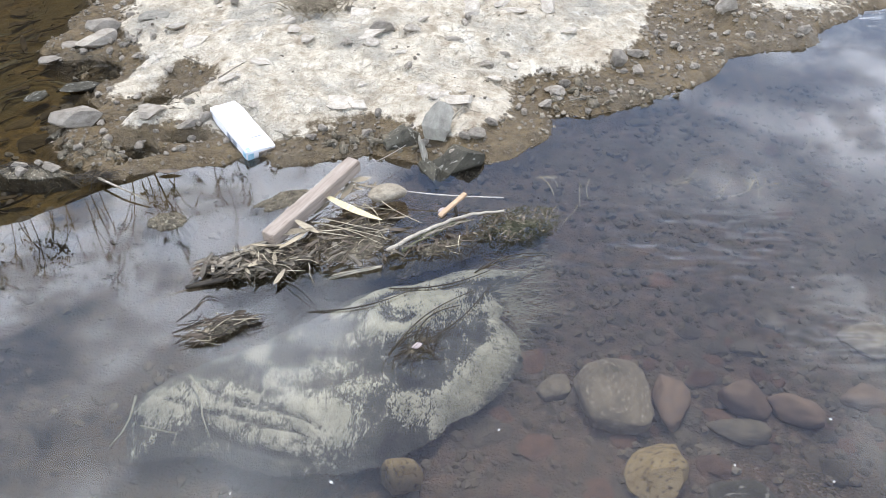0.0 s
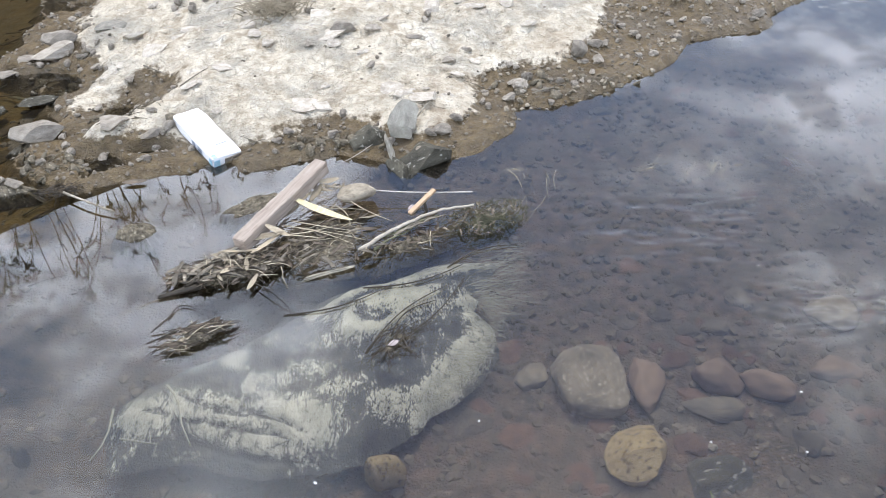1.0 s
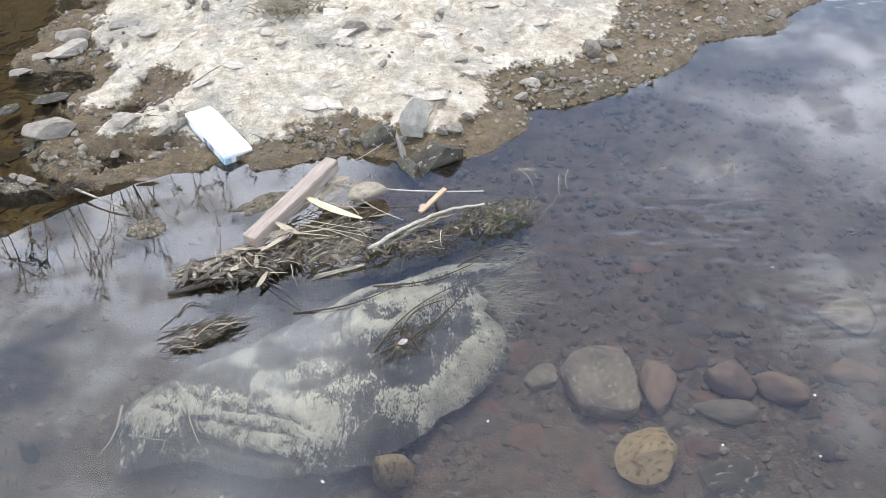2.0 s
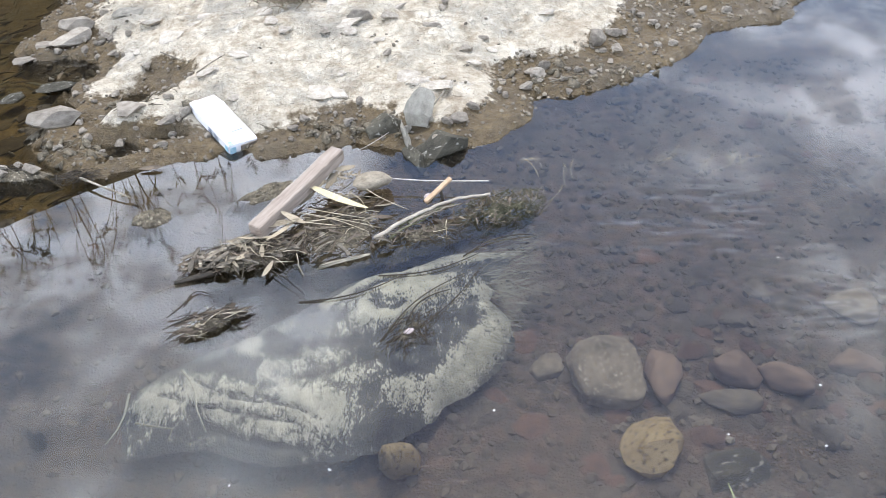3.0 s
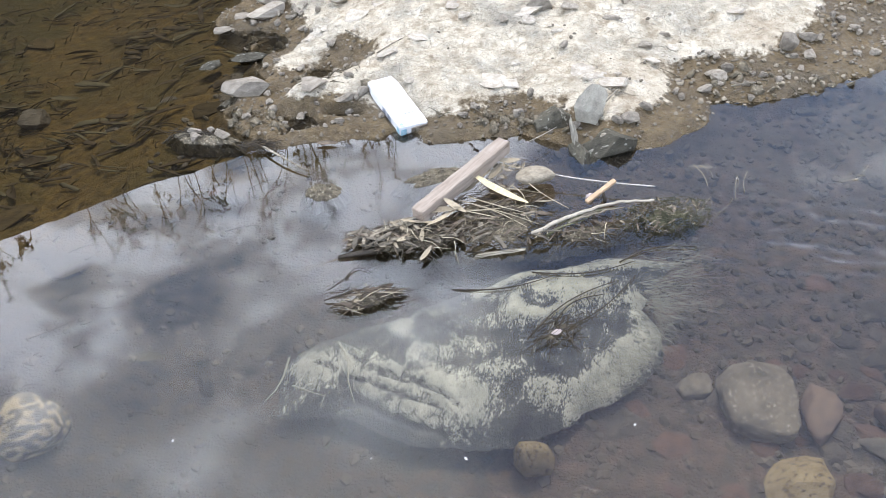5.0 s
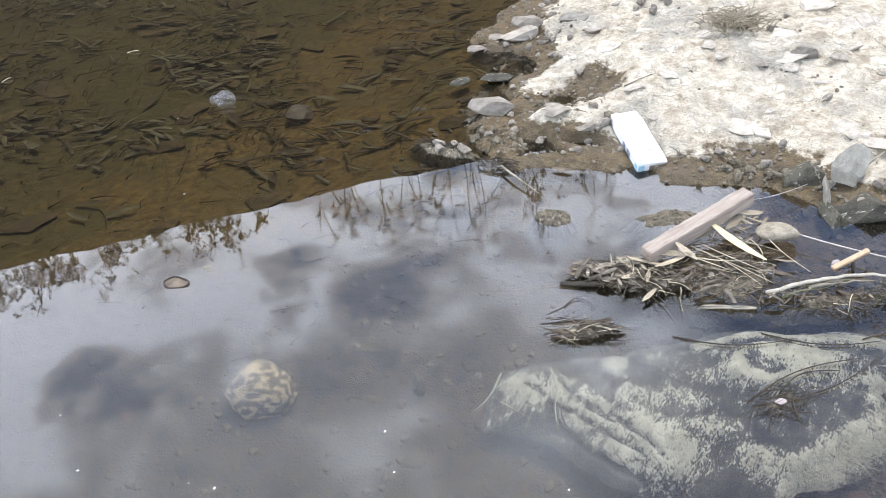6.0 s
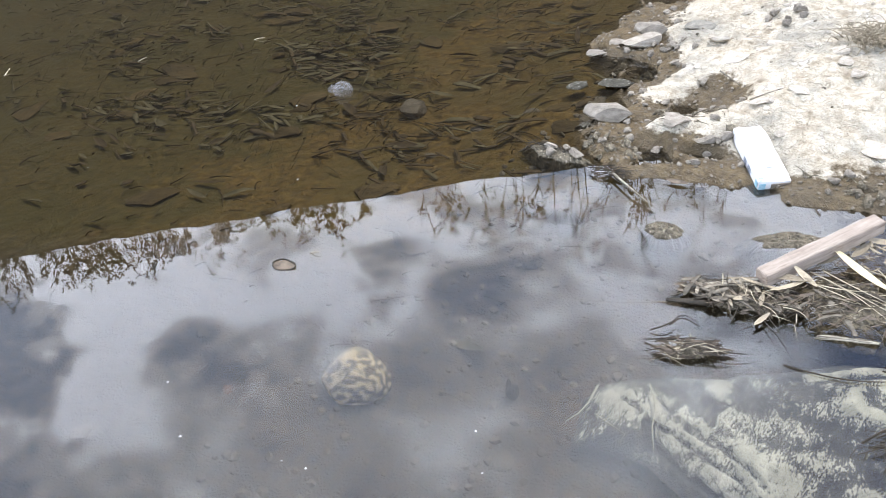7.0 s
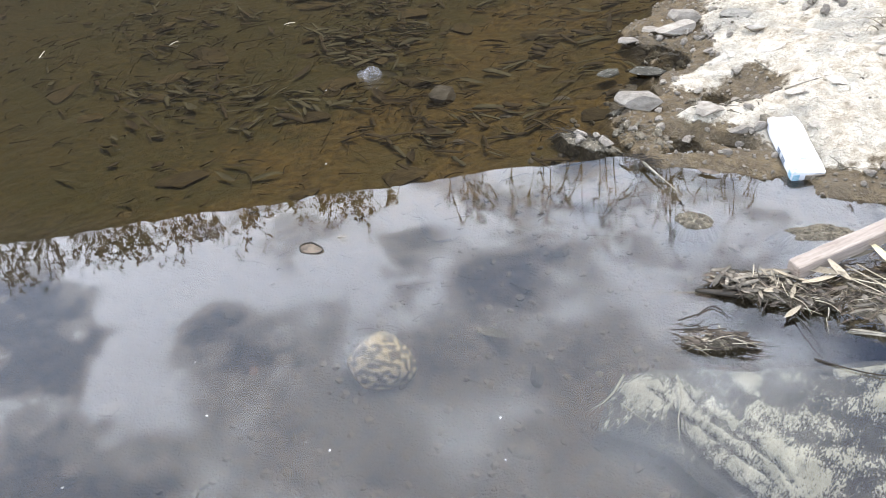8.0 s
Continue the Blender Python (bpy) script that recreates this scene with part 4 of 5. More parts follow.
    for px, py, k, rel in zip(sx, sy, thick, rels):
        if rel > 0.97 or k < 0.62 + 0.4 * r2.random():
            continue
        d = radians(r2.gauss(-75, 22))
        ln = r2.uniform(0.006, 0.016)
        z0 = -0.011 - 0.045 * rel ** 5
        sh.ribbon([(px, py, z0), (px + ln * 0.5 * math.cos(d), py + ln * 0.5 * math.sin(d), z0 + 0.004),
                   (px + ln * math.cos(d + 0.2), py + ln * math.sin(d + 0.2), z0 + 0.003)], r2.uniform(0.0008, 0.0018))
    part("pile", sh, M_FIBRE, ob, "short matted pale fibres")


make_blanket()

# ---------------- driftwood and litter raft ----------------
rl = random.Random(21)


def bent(a, b, sag=0.0, side=0.0, n=6):
    a, b = Vector(a), Vector(b)
    d = b - a
    s = d.cross(Vector((0, 0, 1))).normalized() * side
    return [a + d * (i / n) + s * math.sin(math.pi * i / n) + Vector((0, 0, sag * math.sin(math.pi * i / n))) for i in range(n + 1)]


def mound(name, cx, cy, ax, ay, top, turn, label, category, material, seed=0, floor=-0.03, rugged=1.0):
    """A matted heap: a low dome with a ragged outline, broken up by lumps, gaps and torn flakes."""
    rings, turns = 56, 150
    vs, fs = [], []
    c, s = math.cos(radians(turn)), math.sin(radians(turn))
    for i in range(rings):
        r = i / (rings - 1)
        for k in range(turns):
            w = 2 * math.pi * k / turns
            cw, sw = math.cos(w), math.sin(w)
            e = 1 + 0.24 * noise.noise((cw * 2, sw * 2, seed)) + 0.14 * noise.noise((cw * 5, sw * 5, seed)) + 0.10 * noise.noise((cw * 14, sw * 14, seed))
            u, v = ax * r * e * cw, ay * r * e * sw
            x, y = cx + u * c - v * s, cy + u * s + v * c
            rough = 0.010 * noise.noise((x * 28, y * 28, seed)) + 0.008 * noise.noise((x * 40 + y * 30, y * 110 - x * 60, seed)) + 0.0045 * noise.noise((x * 210, y * 210, seed))
            z = floor + (top - floor) * (1 - r ** 3.2) + rugged * rough * (1 - 0.6 * r)
            vs.append((x, y, z))
    for i in range(rings - 1):
        for k in range(turns):
            q, n = i * turns + k, i * turns + (k + 1) % turns
            fs.append((q, q + turns, n + turns, n))
    sh = Shell()
    sh.v, sh.f = [Vector(p) for p in vs], fs
    return thing(name, sh, material, label, category)


mound("litter_raft", -0.105, 1.432, .140, .046, .020, 16, "matted dark raft of wet leaves and stems", "debris", M_MUCK, 1)
mound("litter_raft", 0.065, 1.515, .115, .105, .012, 20, "matted brown raft of silt, leaves and stems", "debris", M_MUCK, 2)
mound("litter_raft", 0.25, 1.485, .125, .034, .004, 24, "soaked dark mat of litter along a stick", "debris", M_MUCK, 5)
mound("litter_raft", 0.425, 1.560, .075, .046, .004, 20, "green-brown clump of water weed and mud", "debris", M_MOSS, 3)
mound("litter_raft", -0.150, 1.235, .060, .025, .012, 24, "small dark clump of weed on the water", "debris", M_MUCK, 4, rugged=1.8)


def raft_stuff(name, count, cx, cy, ax, ay, turn, z, kinds, material, label, size, spread=45):
    sh = Shell()
    c, s = math.cos(radians(turn)), math.sin(radians(turn))
    for _ in range(count):
        r, w = math.sqrt(rl.random()), rl.uniform(0, 2 * math.pi)
        u, v = ax * r * math.cos(w), ay * r * math.sin(w)
        x, y = cx + u * c - v * s, cy + u * s + v * c
        zz = z * (1 - r ** 2.4) + 0.004 + rl.uniform(0, 0.006)
        d = radians(rl.gauss(turn, spread))
        ln = rl.uniform(*size)
        if kinds == "leaf":
            sh.leaf(pose(x, y, zz, rl.gauss(0, 25), rl.gauss(0, 14), math.degrees(d)), ln, ln * rl.uniform(0.07, 0.22), rl.uniform(-0.3, 0.4), rl.uniform(-.2, .5), 4)
        else:
            a = (x - ln / 2 * math.cos(d), y - ln / 2 * math.sin(d), zz - rl.uniform(0, .004))
            b = (x + ln / 2 * math.cos(d), y + ln / 2 * math.sin(d), zz + rl.uniform(-.004, .006))
            sh.tube(bent(a, b, rl.uniform(0, .004), ln * rl.gauss(0, .10), 6), rl.uniform(.0005, .0014), .0004, 4)
    return thing(name, sh, material, label, "debris", kind="stuff")


for args in ((110, -0.105, 1.432, .145, .050, 16, .020), (80, 0.065, 1.515, .12, .11, 20, .012), (40, 0.25, 1.485, .13, .036, 24, .004)):
    n, cx, cy, ax, ay, turn, z = args
    raft_stuff("leaf_litter", n, cx, cy, ax, ay, turn, z, "leaf", M_LEAF_BROWN, "rotten brown leaf scraps in the raft", (.012, .045), 60)
    raft_stuff("stem_litter", n, cx, cy, ax, ay, turn, z, "stem", M_STEM, "dark wet stems tangled in the raft", (.02, .08), 50)
    raft_stuff("straw_litter", n // 9, cx, cy, ax, ay, turn - 35, z + .003, "stem", M_STRAW, "pale dry straws tangled in the raft", (.02, .07), 40)
    raft_stuff("leaf_litter", n // 3, cx, cy, ax, ay, turn, z + .002, "leaf", M_LEAF, "bleached dry leaf crumbs in the raft", (.006, .022), 90)
raft_stuff("leaf_litter", 46, -0.11, 1.43, .12, .035, 14, .026, "leaf", M_LEAF, "bleached dry leaf scraps on the raft", (.015, .05))
raft_stuff("leaf_litter", 60, 0.07, 1.66, .06, .05, 14, .03, "leaf", M_LEAF, "bleached dry leaf scraps beside the batten", (.015, .04))
raft_stuff("weed_litter", 190, 0.425, 1.56, .10, .055, 20, .008, "stem", M_MOSS, "green-brown weed strands", (.010, .04), 80)
raft_stuff("weed_litter", 60, 0.425, 1.56, .09, .055, 20, .008, "leaf", M_LEAF_BROWN, "dark rotten leaves in the weed", (.010, .03), 80)
raft_stuff("weed_litter", 50, 0.36, 1.475, .10, .03, 20, .000, "stem", M_STEM, "dark strands awash below the weed", (.010, .035), 60)
raft_stuff("weed_litter", 70, 0.425, 1.565, .09, .05, 14, .012, "leaf", M_LEAF, "pale flecks of leaf caught in the weed", (.006, .014), 80)
raft_stuff("stem_litter", 34, -0.150, 1.235, .07, .028, 24, .012, "stem", M_STEM, "dark stems tangled in a clump", (.02, .075), 30)
raft_stuff("leaf_litter", 60, -0.150, 1.238, .065, .026, 24, .012, "leaf", M_LEAF_BROWN, "dark rotten leaves in the weed clump", (.012, .05), 35)
raft_stuff("leaf_litter", 26, -0.165, 1.225, .05, .022, 24, .014, "leaf", M_LEAF, "pale leaf crumbs in the weed clump", (.005, .014), 90)
raft_stuff("straw_litter", 12, -0.14, 1.235, .07, .025, 24, .014, "stem", M_STRAW, "pale straws tangled in a clump", (.02, .06))

mound("mud_clump", -.348, 1.585, .062, .042, .012, 10, "gritty mud clump breaking the water surface", "mud", M_MUCK, 8)
mound("mud_clump", -.095, 1.67, .105, .046, .010, 28, "gritty mud clump breaking the water beside the batten", "mud", M_MUCK, 9)
mound("mud_clump", -.595, 1.560, .05, .022, -.003, 10, "gritty mud clump just under the surface", "mud", M_MUCK, 10)
mound("mud_ledge", -.735, 1.79, .125, .036, .014, -4, "dark ledge of caked mud carrying pebbles", "mud", M_MUCK, 6)
# the sawn batten
batten = new("batten", bpy.data.meshes.new("batten"))
bm = bmesh.new()
bmesh.ops.create_cube(bm, size=1, matrix=Matrix.Diagonal((.034, .031, .292, 1)))
bmesh.ops.subdivide_edges(bm, edges=[e for e in bm.edges if abs(e.verts[0].co.z - e.verts[1].co.z) > .1], cuts=24, use_grid_fill=True)
bmesh.ops.bevel(bm, geom=[e for e in bm.edges if len(e.link_faces) == 2 and e.calc_face_angle() > 1.0], offset=.0014, segments=2, affect="EDGES")
for v in bm.verts:
    v.co.x += .0020 * noise.noise(v.co * 40)
    v.co.y += .0020 * noise.noise(v.co * 40 + Vector((9, 0, 0)))
bm.to_mesh(batten.data)
bm.free()
batten.data.materials.append(M_WOOD)
a, b = Vector((-.092, 1.468, .040)), Vector((.060, 1.705, .070))
batten.matrix_basis = Matrix.Translation((a + b) / 2) @ (b - a).to_track_quat("Z", "Y").to_matrix().to_4x4()
tagged(batten, "pale sawn wooden batten with rough torn grain on the litter raft", "wood")



def split_stick(a, b, width, n, r, side, label):
    """A weathered stick split along the grain, each splinter a part."""
    ob = new("driftwood_stick")
    for k in range(n):
        mid = (Vector(a) + Vector(b)) / 2 + Vector((r.gauss(0, .004), r.gauss(0, .004) + (k - (n - 1) / 2) * width * .22, r.uniform(0, .004)))
        way = (Vector(b) - Vector(a))
        turn = math.degrees(math.atan2(way.y, way.x)) + r.gauss(0, 4.0)
        rise = -math.degrees(math.asin(way.z / way.length))
        sh = Shell()
        sh.strip(Matrix.Identity(4), way.length * r.uniform(.7, 1.0), width * r.uniform(.35, .8), r.uniform(-.05, .11), r, 16)
        piece = part("splinter", sh, M_WOOD_GREY, ob)
        piece.matrix_basis = pose(*mid, r.gauss(0, 12), rise, turn)
    return tagged(ob, label, "stick")


LONG = [(.150, 1.462, .010), (.205, 1.505, .018), (.268, 1.540, .026), (.330, 1.568, .030), (.398, 1.582, .026)]
branch = new("driftwood_stick")
sh = Shell()
line = []
for p, q in zip(LONG, LONG[1:]):
    line += [Vector(p).lerp(Vector(q), k / 5) + Vector((rl.gauss(0, .0008), rl.gauss(0, .0010), rl.gauss(0, .0012))) for k in range(5)]
sh.tube(line + [Vector(LONG[-1])], .0056, .0032, 8, .7)
part("heartwood", sh, M_WOOD_PALE, branch, "bleached bare wood")
for k in range(5):
    i = rl.randrange(0, 8)
    sh = Shell()
    sh.tube([p + Vector((.003 * k - .004, -.006 - .0025 * k, -.004 + rl.gauss(0, .002))) for p in line[i:i + rl.randrange(8, 12)]], .0046, .0018, 6, .5)
    part("bark", sh, M_BARK if k % 2 else M_MOSS, branch, "dark peeling bark")
tagged(branch, "long weathered stick, bleached on top with dark peeling bark", "stick")
split_stick((.02, 1.378, -.001), (0.16, 1.425, .003), .013, 3, rl, -.01, "half-sunk weathered stick in the raft")
split_stick((-0.235, 1.395, .010), (-0.10, 1.470, .030), .018, 3, rl, .01, "split pale stick at the tip of the raft")
sh = Shell()
sh.tube([(-.245, 1.355, .004), (-.16, 1.385, .006)], .004, .009, 6)
thing("driftwood_stick", sh, M_STEM, "dark soaked stick end poking from the raft", "stick")
bm = box(.085, .011, .007, .0012)
chip = new("wood_chip", bpy.data.meshes.new("wood_chip"))
bm.to_mesh(chip.data)
bm.free()
chip.data.materials.append(M_WOOD_ORANGE)
chip.matrix_basis = pose(.285, 1.605, .026, 10, -14, 45)
tagged(chip, "split orange wood chip leaning on the raft", "wood")
sh = Shell()
sh.tube([(.298, 1.60, -.01), (.288, 1.62, .022)], .004, .004, 6)
thing("driftwood_stick", sh, M_STEM, "short dark stick propping the wood chip", "stick")

for k in range(62):
    left = k < 46
    cx, cy, ax, ay = (-.115, 1.43, .115, .036) if left else (.08, 1.47, .12, .06)
    r, w = math.sqrt(rl.random()), rl.uniform(0, 2 * math.pi)
    x, y = cx + ax * r * math.cos(w) - ay * .3 * r * math.sin(w), cy + ay * r * math.sin(w) + ax * .25 * r * math.cos(w)
    sh = Shell()
    sh.strip(Matrix.Identity(4), rl.uniform(.018, .07 if left else .05), rl.uniform(.005, .014), rl.uniform(-.2, .5), rl)
    thing("bark_strip", sh, M_BARK, "torn wet strip of bark on the raft", "bark", "bark strips on the raft",
          at=pose(x, y, .018 + .010 * (1 - r) * rl.random(), rl.gauss(0, 22), rl.gauss(0, 10), rl.gauss(24, 40)))

big_leaf = Shell()
big_leaf.leaf(Matrix.Identity(4), 1.0, 0.19, 0.25, 0.35, 14)
leaf_mesh = big_leaf.mesh("dead_leaf", M_LEAF)
yellow_mesh = big_leaf.mesh("dead_leaf", M_LEAF_YELLOW)
leaf = new("dead_leaf", yellow_mesh)
leaf.matrix_basis = pose(.065, 1.565, .040, -18, 6, -30) @ Matrix.Diagonal((.155, .15, .15, 1))
tagged(leaf, "long yellow dry leaf lying across the raft", "leaf")
LEAVES_B = [(.02, 1.44, .014, .05, 20, .4), (.07, 1.47, .014, .06, 35, .3), (-.20, 1.405, .016, .06, 40, .25), (-.18, 1.385, .012, .05, 15, .3),
            (-.06, 1.375, .012, .045, 70, .4), (-.12, 1.47, .02, .09, 20, .2), (.11, 1.60, .02, .05, 150, .4), (.17, 1.57, .016, .05, 20, .35)]
LEAVES = [(-.055, 1.485, .040, .10, 10, .34), (-.04, 1.465, .036, .075, 45, .32), (-.02, 1.50, .044, .06, -25, .42), (-.16, 1.44, .03, .12, 25, .16),
          (-.14, 1.425, .028, .10, 30, .15), (-.09, 1.45, .032, .08, 5, .3), (-.11, 1.405, .025, .05, 60, .36), (-.075, 1.415, .026, .05, 100, .3),
          (.05, 1.64, .04, .06, 70, .5), (.075, 1.68, .045, .055, 30, .55), (.04, 1.675, .04, .05, 120, .5), (.0, 1.58, .036, .05, 40, .4)]
for x, y, z, ln, turn, wide in LEAVES[:3] + LEAVES[5:] + LEAVES_B[4:]:
    leaf = new("dead_leaf", leaf_mesh)
    leaf.matrix_basis = pose(x, y, z, rl.gauss(0, 14), rl.gauss(0, 8), turn) @ Matrix.Diagonal((ln, ln * wide * .6 / .19, ln, 1))
    tagged(leaf, "bleached straw-coloured dry leaf on the litter raft", "leaf", "dead leaves on the raft")
put_stone("stone", stone_mesh("stone", 63, M_STONE_TAN, .5), .137, 1.655, .048, .032, .020, 15, "flat pale tan stone among driftwood", "", .2, z=.016)
put_stone("shell", stone_mesh("shell", 61, M_SHELL, .1), .262, 1.61, .010, .010, .010, 0, "small pinkish white shell beside the wood chip", "", .3, z=.0)
STRAWS = [(-.02, 1.545, .14, 1.475, 0), (.0, 1.56, .15, 1.52, 0), (.02, 1.53, .16, 1.49, 0), (.06, 1.60, .16, 1.60, 0), (.10, 1.66, .22, 1.55, 0),
          (-.05, 1.52, .09, 1.50, 0), (.09, 1.61, .13, 1.52, 0), (.16, 1.62, .13, 1.54, 1), (-.10, 1.44, -.02, 1.36, 1), (-.06, 1.38, .02, 1.30, 1),
          (.03, 1.56, .06, 1.50, 1), (.20, 1.53, .23, 1.45, 1), (.11, 1.45, .15, 1.40, 1), (.0, 1.51, .10, 1.55, 0)]
for x0, y0, x1, y1, dark in STRAWS:
    sh = Shell()
    sh.tube(bent((x0, y0, .026 - .018 * dark), (x1, y1, .016 - .010 * dark), .006, rl.uniform(-.016, .016), 8), .0014, .0007, 5)
    thing("stalk", sh, M_STEM if dark else M_STRAW, "dark wet stalk on the raft" if dark else "bent dry straw stalk on the raft", "stalk", "stalks on the raft")
sh = Shell()
sh.tube(bent((.10, 1.675, .030), (.40, 1.635, .024), -.004, .004, 14), .0016, .0016, 6)
thing("cord", sh, M_CORD, "thin pale cord stretched over the water", "cord")
sh = Shell()
sh.tube(bent((.05, 1.72, .045), (.17, 1.86, .03), -.004, .004, 10), .0009, .0007, 5)
thing("thread", sh, M_CORD, "fine pale thread between batten and rock", "cord")
sh = Shell()
sh.tube(bent((-.24, 1.355, .001), (-.52, 1.26, -.004), 0, -.02, 12), .0008, .0004, 5)
thing("thread", sh, M_LEAF, "long pale strand trailing in the water", "cord")

for x0, y0, x1, y1, side in ((-.235, 1.225, -.165, 1.275, .012), (-.15, 1.25, -.05, 1.270, .010), (-.235, 1.255, -.20, 1.30, .008), (-.17, 1.232, -.07, 1.250, .010)):
    sh = Shell()
    sh.tube(bent((x0, y0, .004), (x1, y1, .012), .006, side, 12), .0026, .0010, 6, .35)
    thing("stalk", sh, M_STEM, "dark soaked weed stalk curling over the clump", "stalk", "stalks on the weed clump")
# dark stalks and weed lying over the blanket
OVER = [(.17, 1.17, .33, 1.345), (.18, 1.165, .36, 1.36), (.215, 1.21, .30, 1.30), (.24, 1.24, .265, 1.15), (.232, 1.235, .252, 1.17), (.01, 1.285, .21, 1.350), (.16, 1.352, .36, 1.405), (.33, 1.40, .48, 1.46),
        (-.21, 1.29, -.16, 1.315)]
for x0, y0, x1, y1 in OVER:
    sh = Shell()
    sh.tube(bent((x0, y0, .001), (x1, y1, .003), .002, rl.choice((-1, 1)) * rl.uniform(.012, .026), 12), .0017, .0008, 6)
    thing("stalk", sh, M_STEM, "dark soaked stalk lying over the blanket", "stalk", "stalks over the blanket")
mound("weed_mat", .225, 1.195, .055, .030, .001, 40, "dark rotting weed mat on the blanket", "weed", M_MUCK, 12)
raft_stuff("stem_litter", 26, .225, 1.19, .075, .04, 45, .002, "stem", M_STEM, "dark weed strands over the blanket", (.02, .08), 22)
put_stone("shell", stone_mesh("shell", 62, M_SHELL, .6), .222, 1.19, .011, .009, .004, 20, "pinkish white shell piece on dark weed", "", .2, z=.002)

# ---------------- carton ----------------
carton = new("carton")
carton.matrix_basis = pose(-.256, 1.950, .028, 11, 2, 38)
bm = bmesh.new()
bmesh.ops.create_cube(bm, size=1, matrix=Matrix.Diagonal((.078, .215, .026, 1)))
bmesh.ops.subdivide_edges(bm, edges=bm.edges[:], cuts=8, use_grid_fill=True)
for v in bm.verts:
    if v.co.y > .07:
        s = (v.co.y - .07) / .04
        v.co.z *= 1 - .25 * s
        v.co.x *= 1 - .10 * s
    v.co.z += .0025 * noise.noise(v.co * 20)
    v.co.x += .0020 * noise.noise(v.co * 25 + Vector((3, 0, 0)))
    v.co.y += .0030 * noise.noise(v.co * 30 + Vector((7, 0, 0)))
bmesh.ops.bevel(bm, geom=[e for e in bm.edges if len(e.link_faces) == 2 and e.calc_face_angle() > 1.0], offset=.0016, segments=2, affect="EDGES")
part("body", bm, M_WHITE, carton)
p = part("print", box(.011, .014, .001, .0003, 1), M_BLUE, carton, "faded blue printed corner")
p.matrix_basis = pose(-.0305, -.098, .0145)
p = part("print", box(.001, .014, .016, .0003, 1), M_BLUE, carton, "faded blue printed side")
p.matrix_basis = pose(-.0405, -.097, 0)
p = part("print", box(.016, .001, .018, .0003, 1), M_BLUE, carton, "faded blue printed end")
p.matrix_basis = pose(-.030, -.1105, 0)
for y, w in ((-.045, .022), (-.012, .018)):
    for k in range(3):
        p = part("writing", box(.001, w, .003, .0003, 1), M_INK, carton, "unreadable grey printing")
        p.matrix_basis = pose(-.0408, y, .006 - .006 * k)
p = part("writing", box(.034, .0022, .001, .0003, 1), M_INK, carton, "unreadable grey printing")
p.matrix_basis = pose(.010, -.060, .0150)
p = part("flap", box(.045, .003, .020, .0005, 1), M_STONE_SUNK, carton, "dull brown end flap")
p.matrix_basis = pose(.014, -.1112, -.003)
tagged(carton, "crushed white drink carton with a blue corner on the mud", "carton")

# ---------------- pool, floating and other small things ----------------
sh = Shell()
sh.tube(bent((-.555, 1.745, .014), (-.41, 1.655, .010), .004, .004, 8), .0032, .0020, 7)
thing("stick", sh, M_WOOD_GREY, "grey peeled twig lying between mud and clump", "stick")
raft_stuff("stem_litter", 70, -.57, 1.755, .05, .02, 10, .012, "stem", M_STEM, "dark roots at the mud edge", (.02, .06))
raft_stuff("stem_litter", 60, -.76, 1.80, .07, .02, 0, .008, "stem", M_STEM, "dark roots and twigs under the pebbles", (.03, .09))

for cx, cy, ax, ay in ((-.62, 1.86, .12, .05), (-.78, 2.06, .06, .10), (-.82, 2.38, .08, .10), (-.48, 2.08, .10, .06), (.70, 2.14, .2, .05), (.05, 1.90, .12, .025)):
    sh = Shell()
    for _ in range(46):
        x, y = cx + rl.gauss(0, ax * .6), cy + rl.gauss(0, ay * .6)
        z, d, ln = height(x, y), rl.uniform(0, math.pi), rl.uniform(.012, .06)
        if z > -.012:
            sh.tube(bent((x, y, z + .002), (x + ln * math.cos(d), y + ln * math.sin(d), height(x + ln * math.cos(d), y + ln * math.sin(d)) + .003), .003, rl.uniform(-.006, .006), 4), rl.uniform(.0008, .002), .0006, 4)
    for _ in range(26):
        x, y = cx + rl.gauss(0, ax * .6), cy + rl.gauss(0, ay * .6)
        s = rl.uniform(.006, .018)
        sh.lump(pose(x, y, height(x, y), rl.uniform(0, 60), rl.uniform(0, 60), rl.uniform(0, 360)) @ Matrix.Diagonal((s * 1.4, s, s * .5, 1)), rl.uniform(0, 90), 1.2)
    thing("mud_litter", sh, M_MUCK, "muddy crumbs and rootlets along the wet edge", "debris", kind="stuff")

bag = Shell()
for p0, sx, sz in (((0, 0, .010), .034, .026), ((-.040, .004, .005), .018, .013)):
    n0 = len(bag.v)
    tmp = bmesh.new()
    bmesh.ops.create_icosphere(tmp, subdivisions=4, radius=1)
    for v in tmp.verts:
        k = 1 + .35 * noise.noise(v.co * 2.1 + Vector((sx * 90, 0, 0))) + .12 * noise.noise(v.co * 7)
        bag.v.append(Vector(p0) + Vector((v.co.x * sx * k, v.co.y * sx * .9 * k, v.co.z * sz * k)))
    bag.f += [tuple(n0 + v.index for v in f.verts) for f in tmp.faces]
    tmp.free()
thing("plastic_bag", bag, M_FILM, "crumpled clear plastic bag floating in the brown pool", "bag", at=pose(-1.60, 1.86, 0, 0, 0, 10))

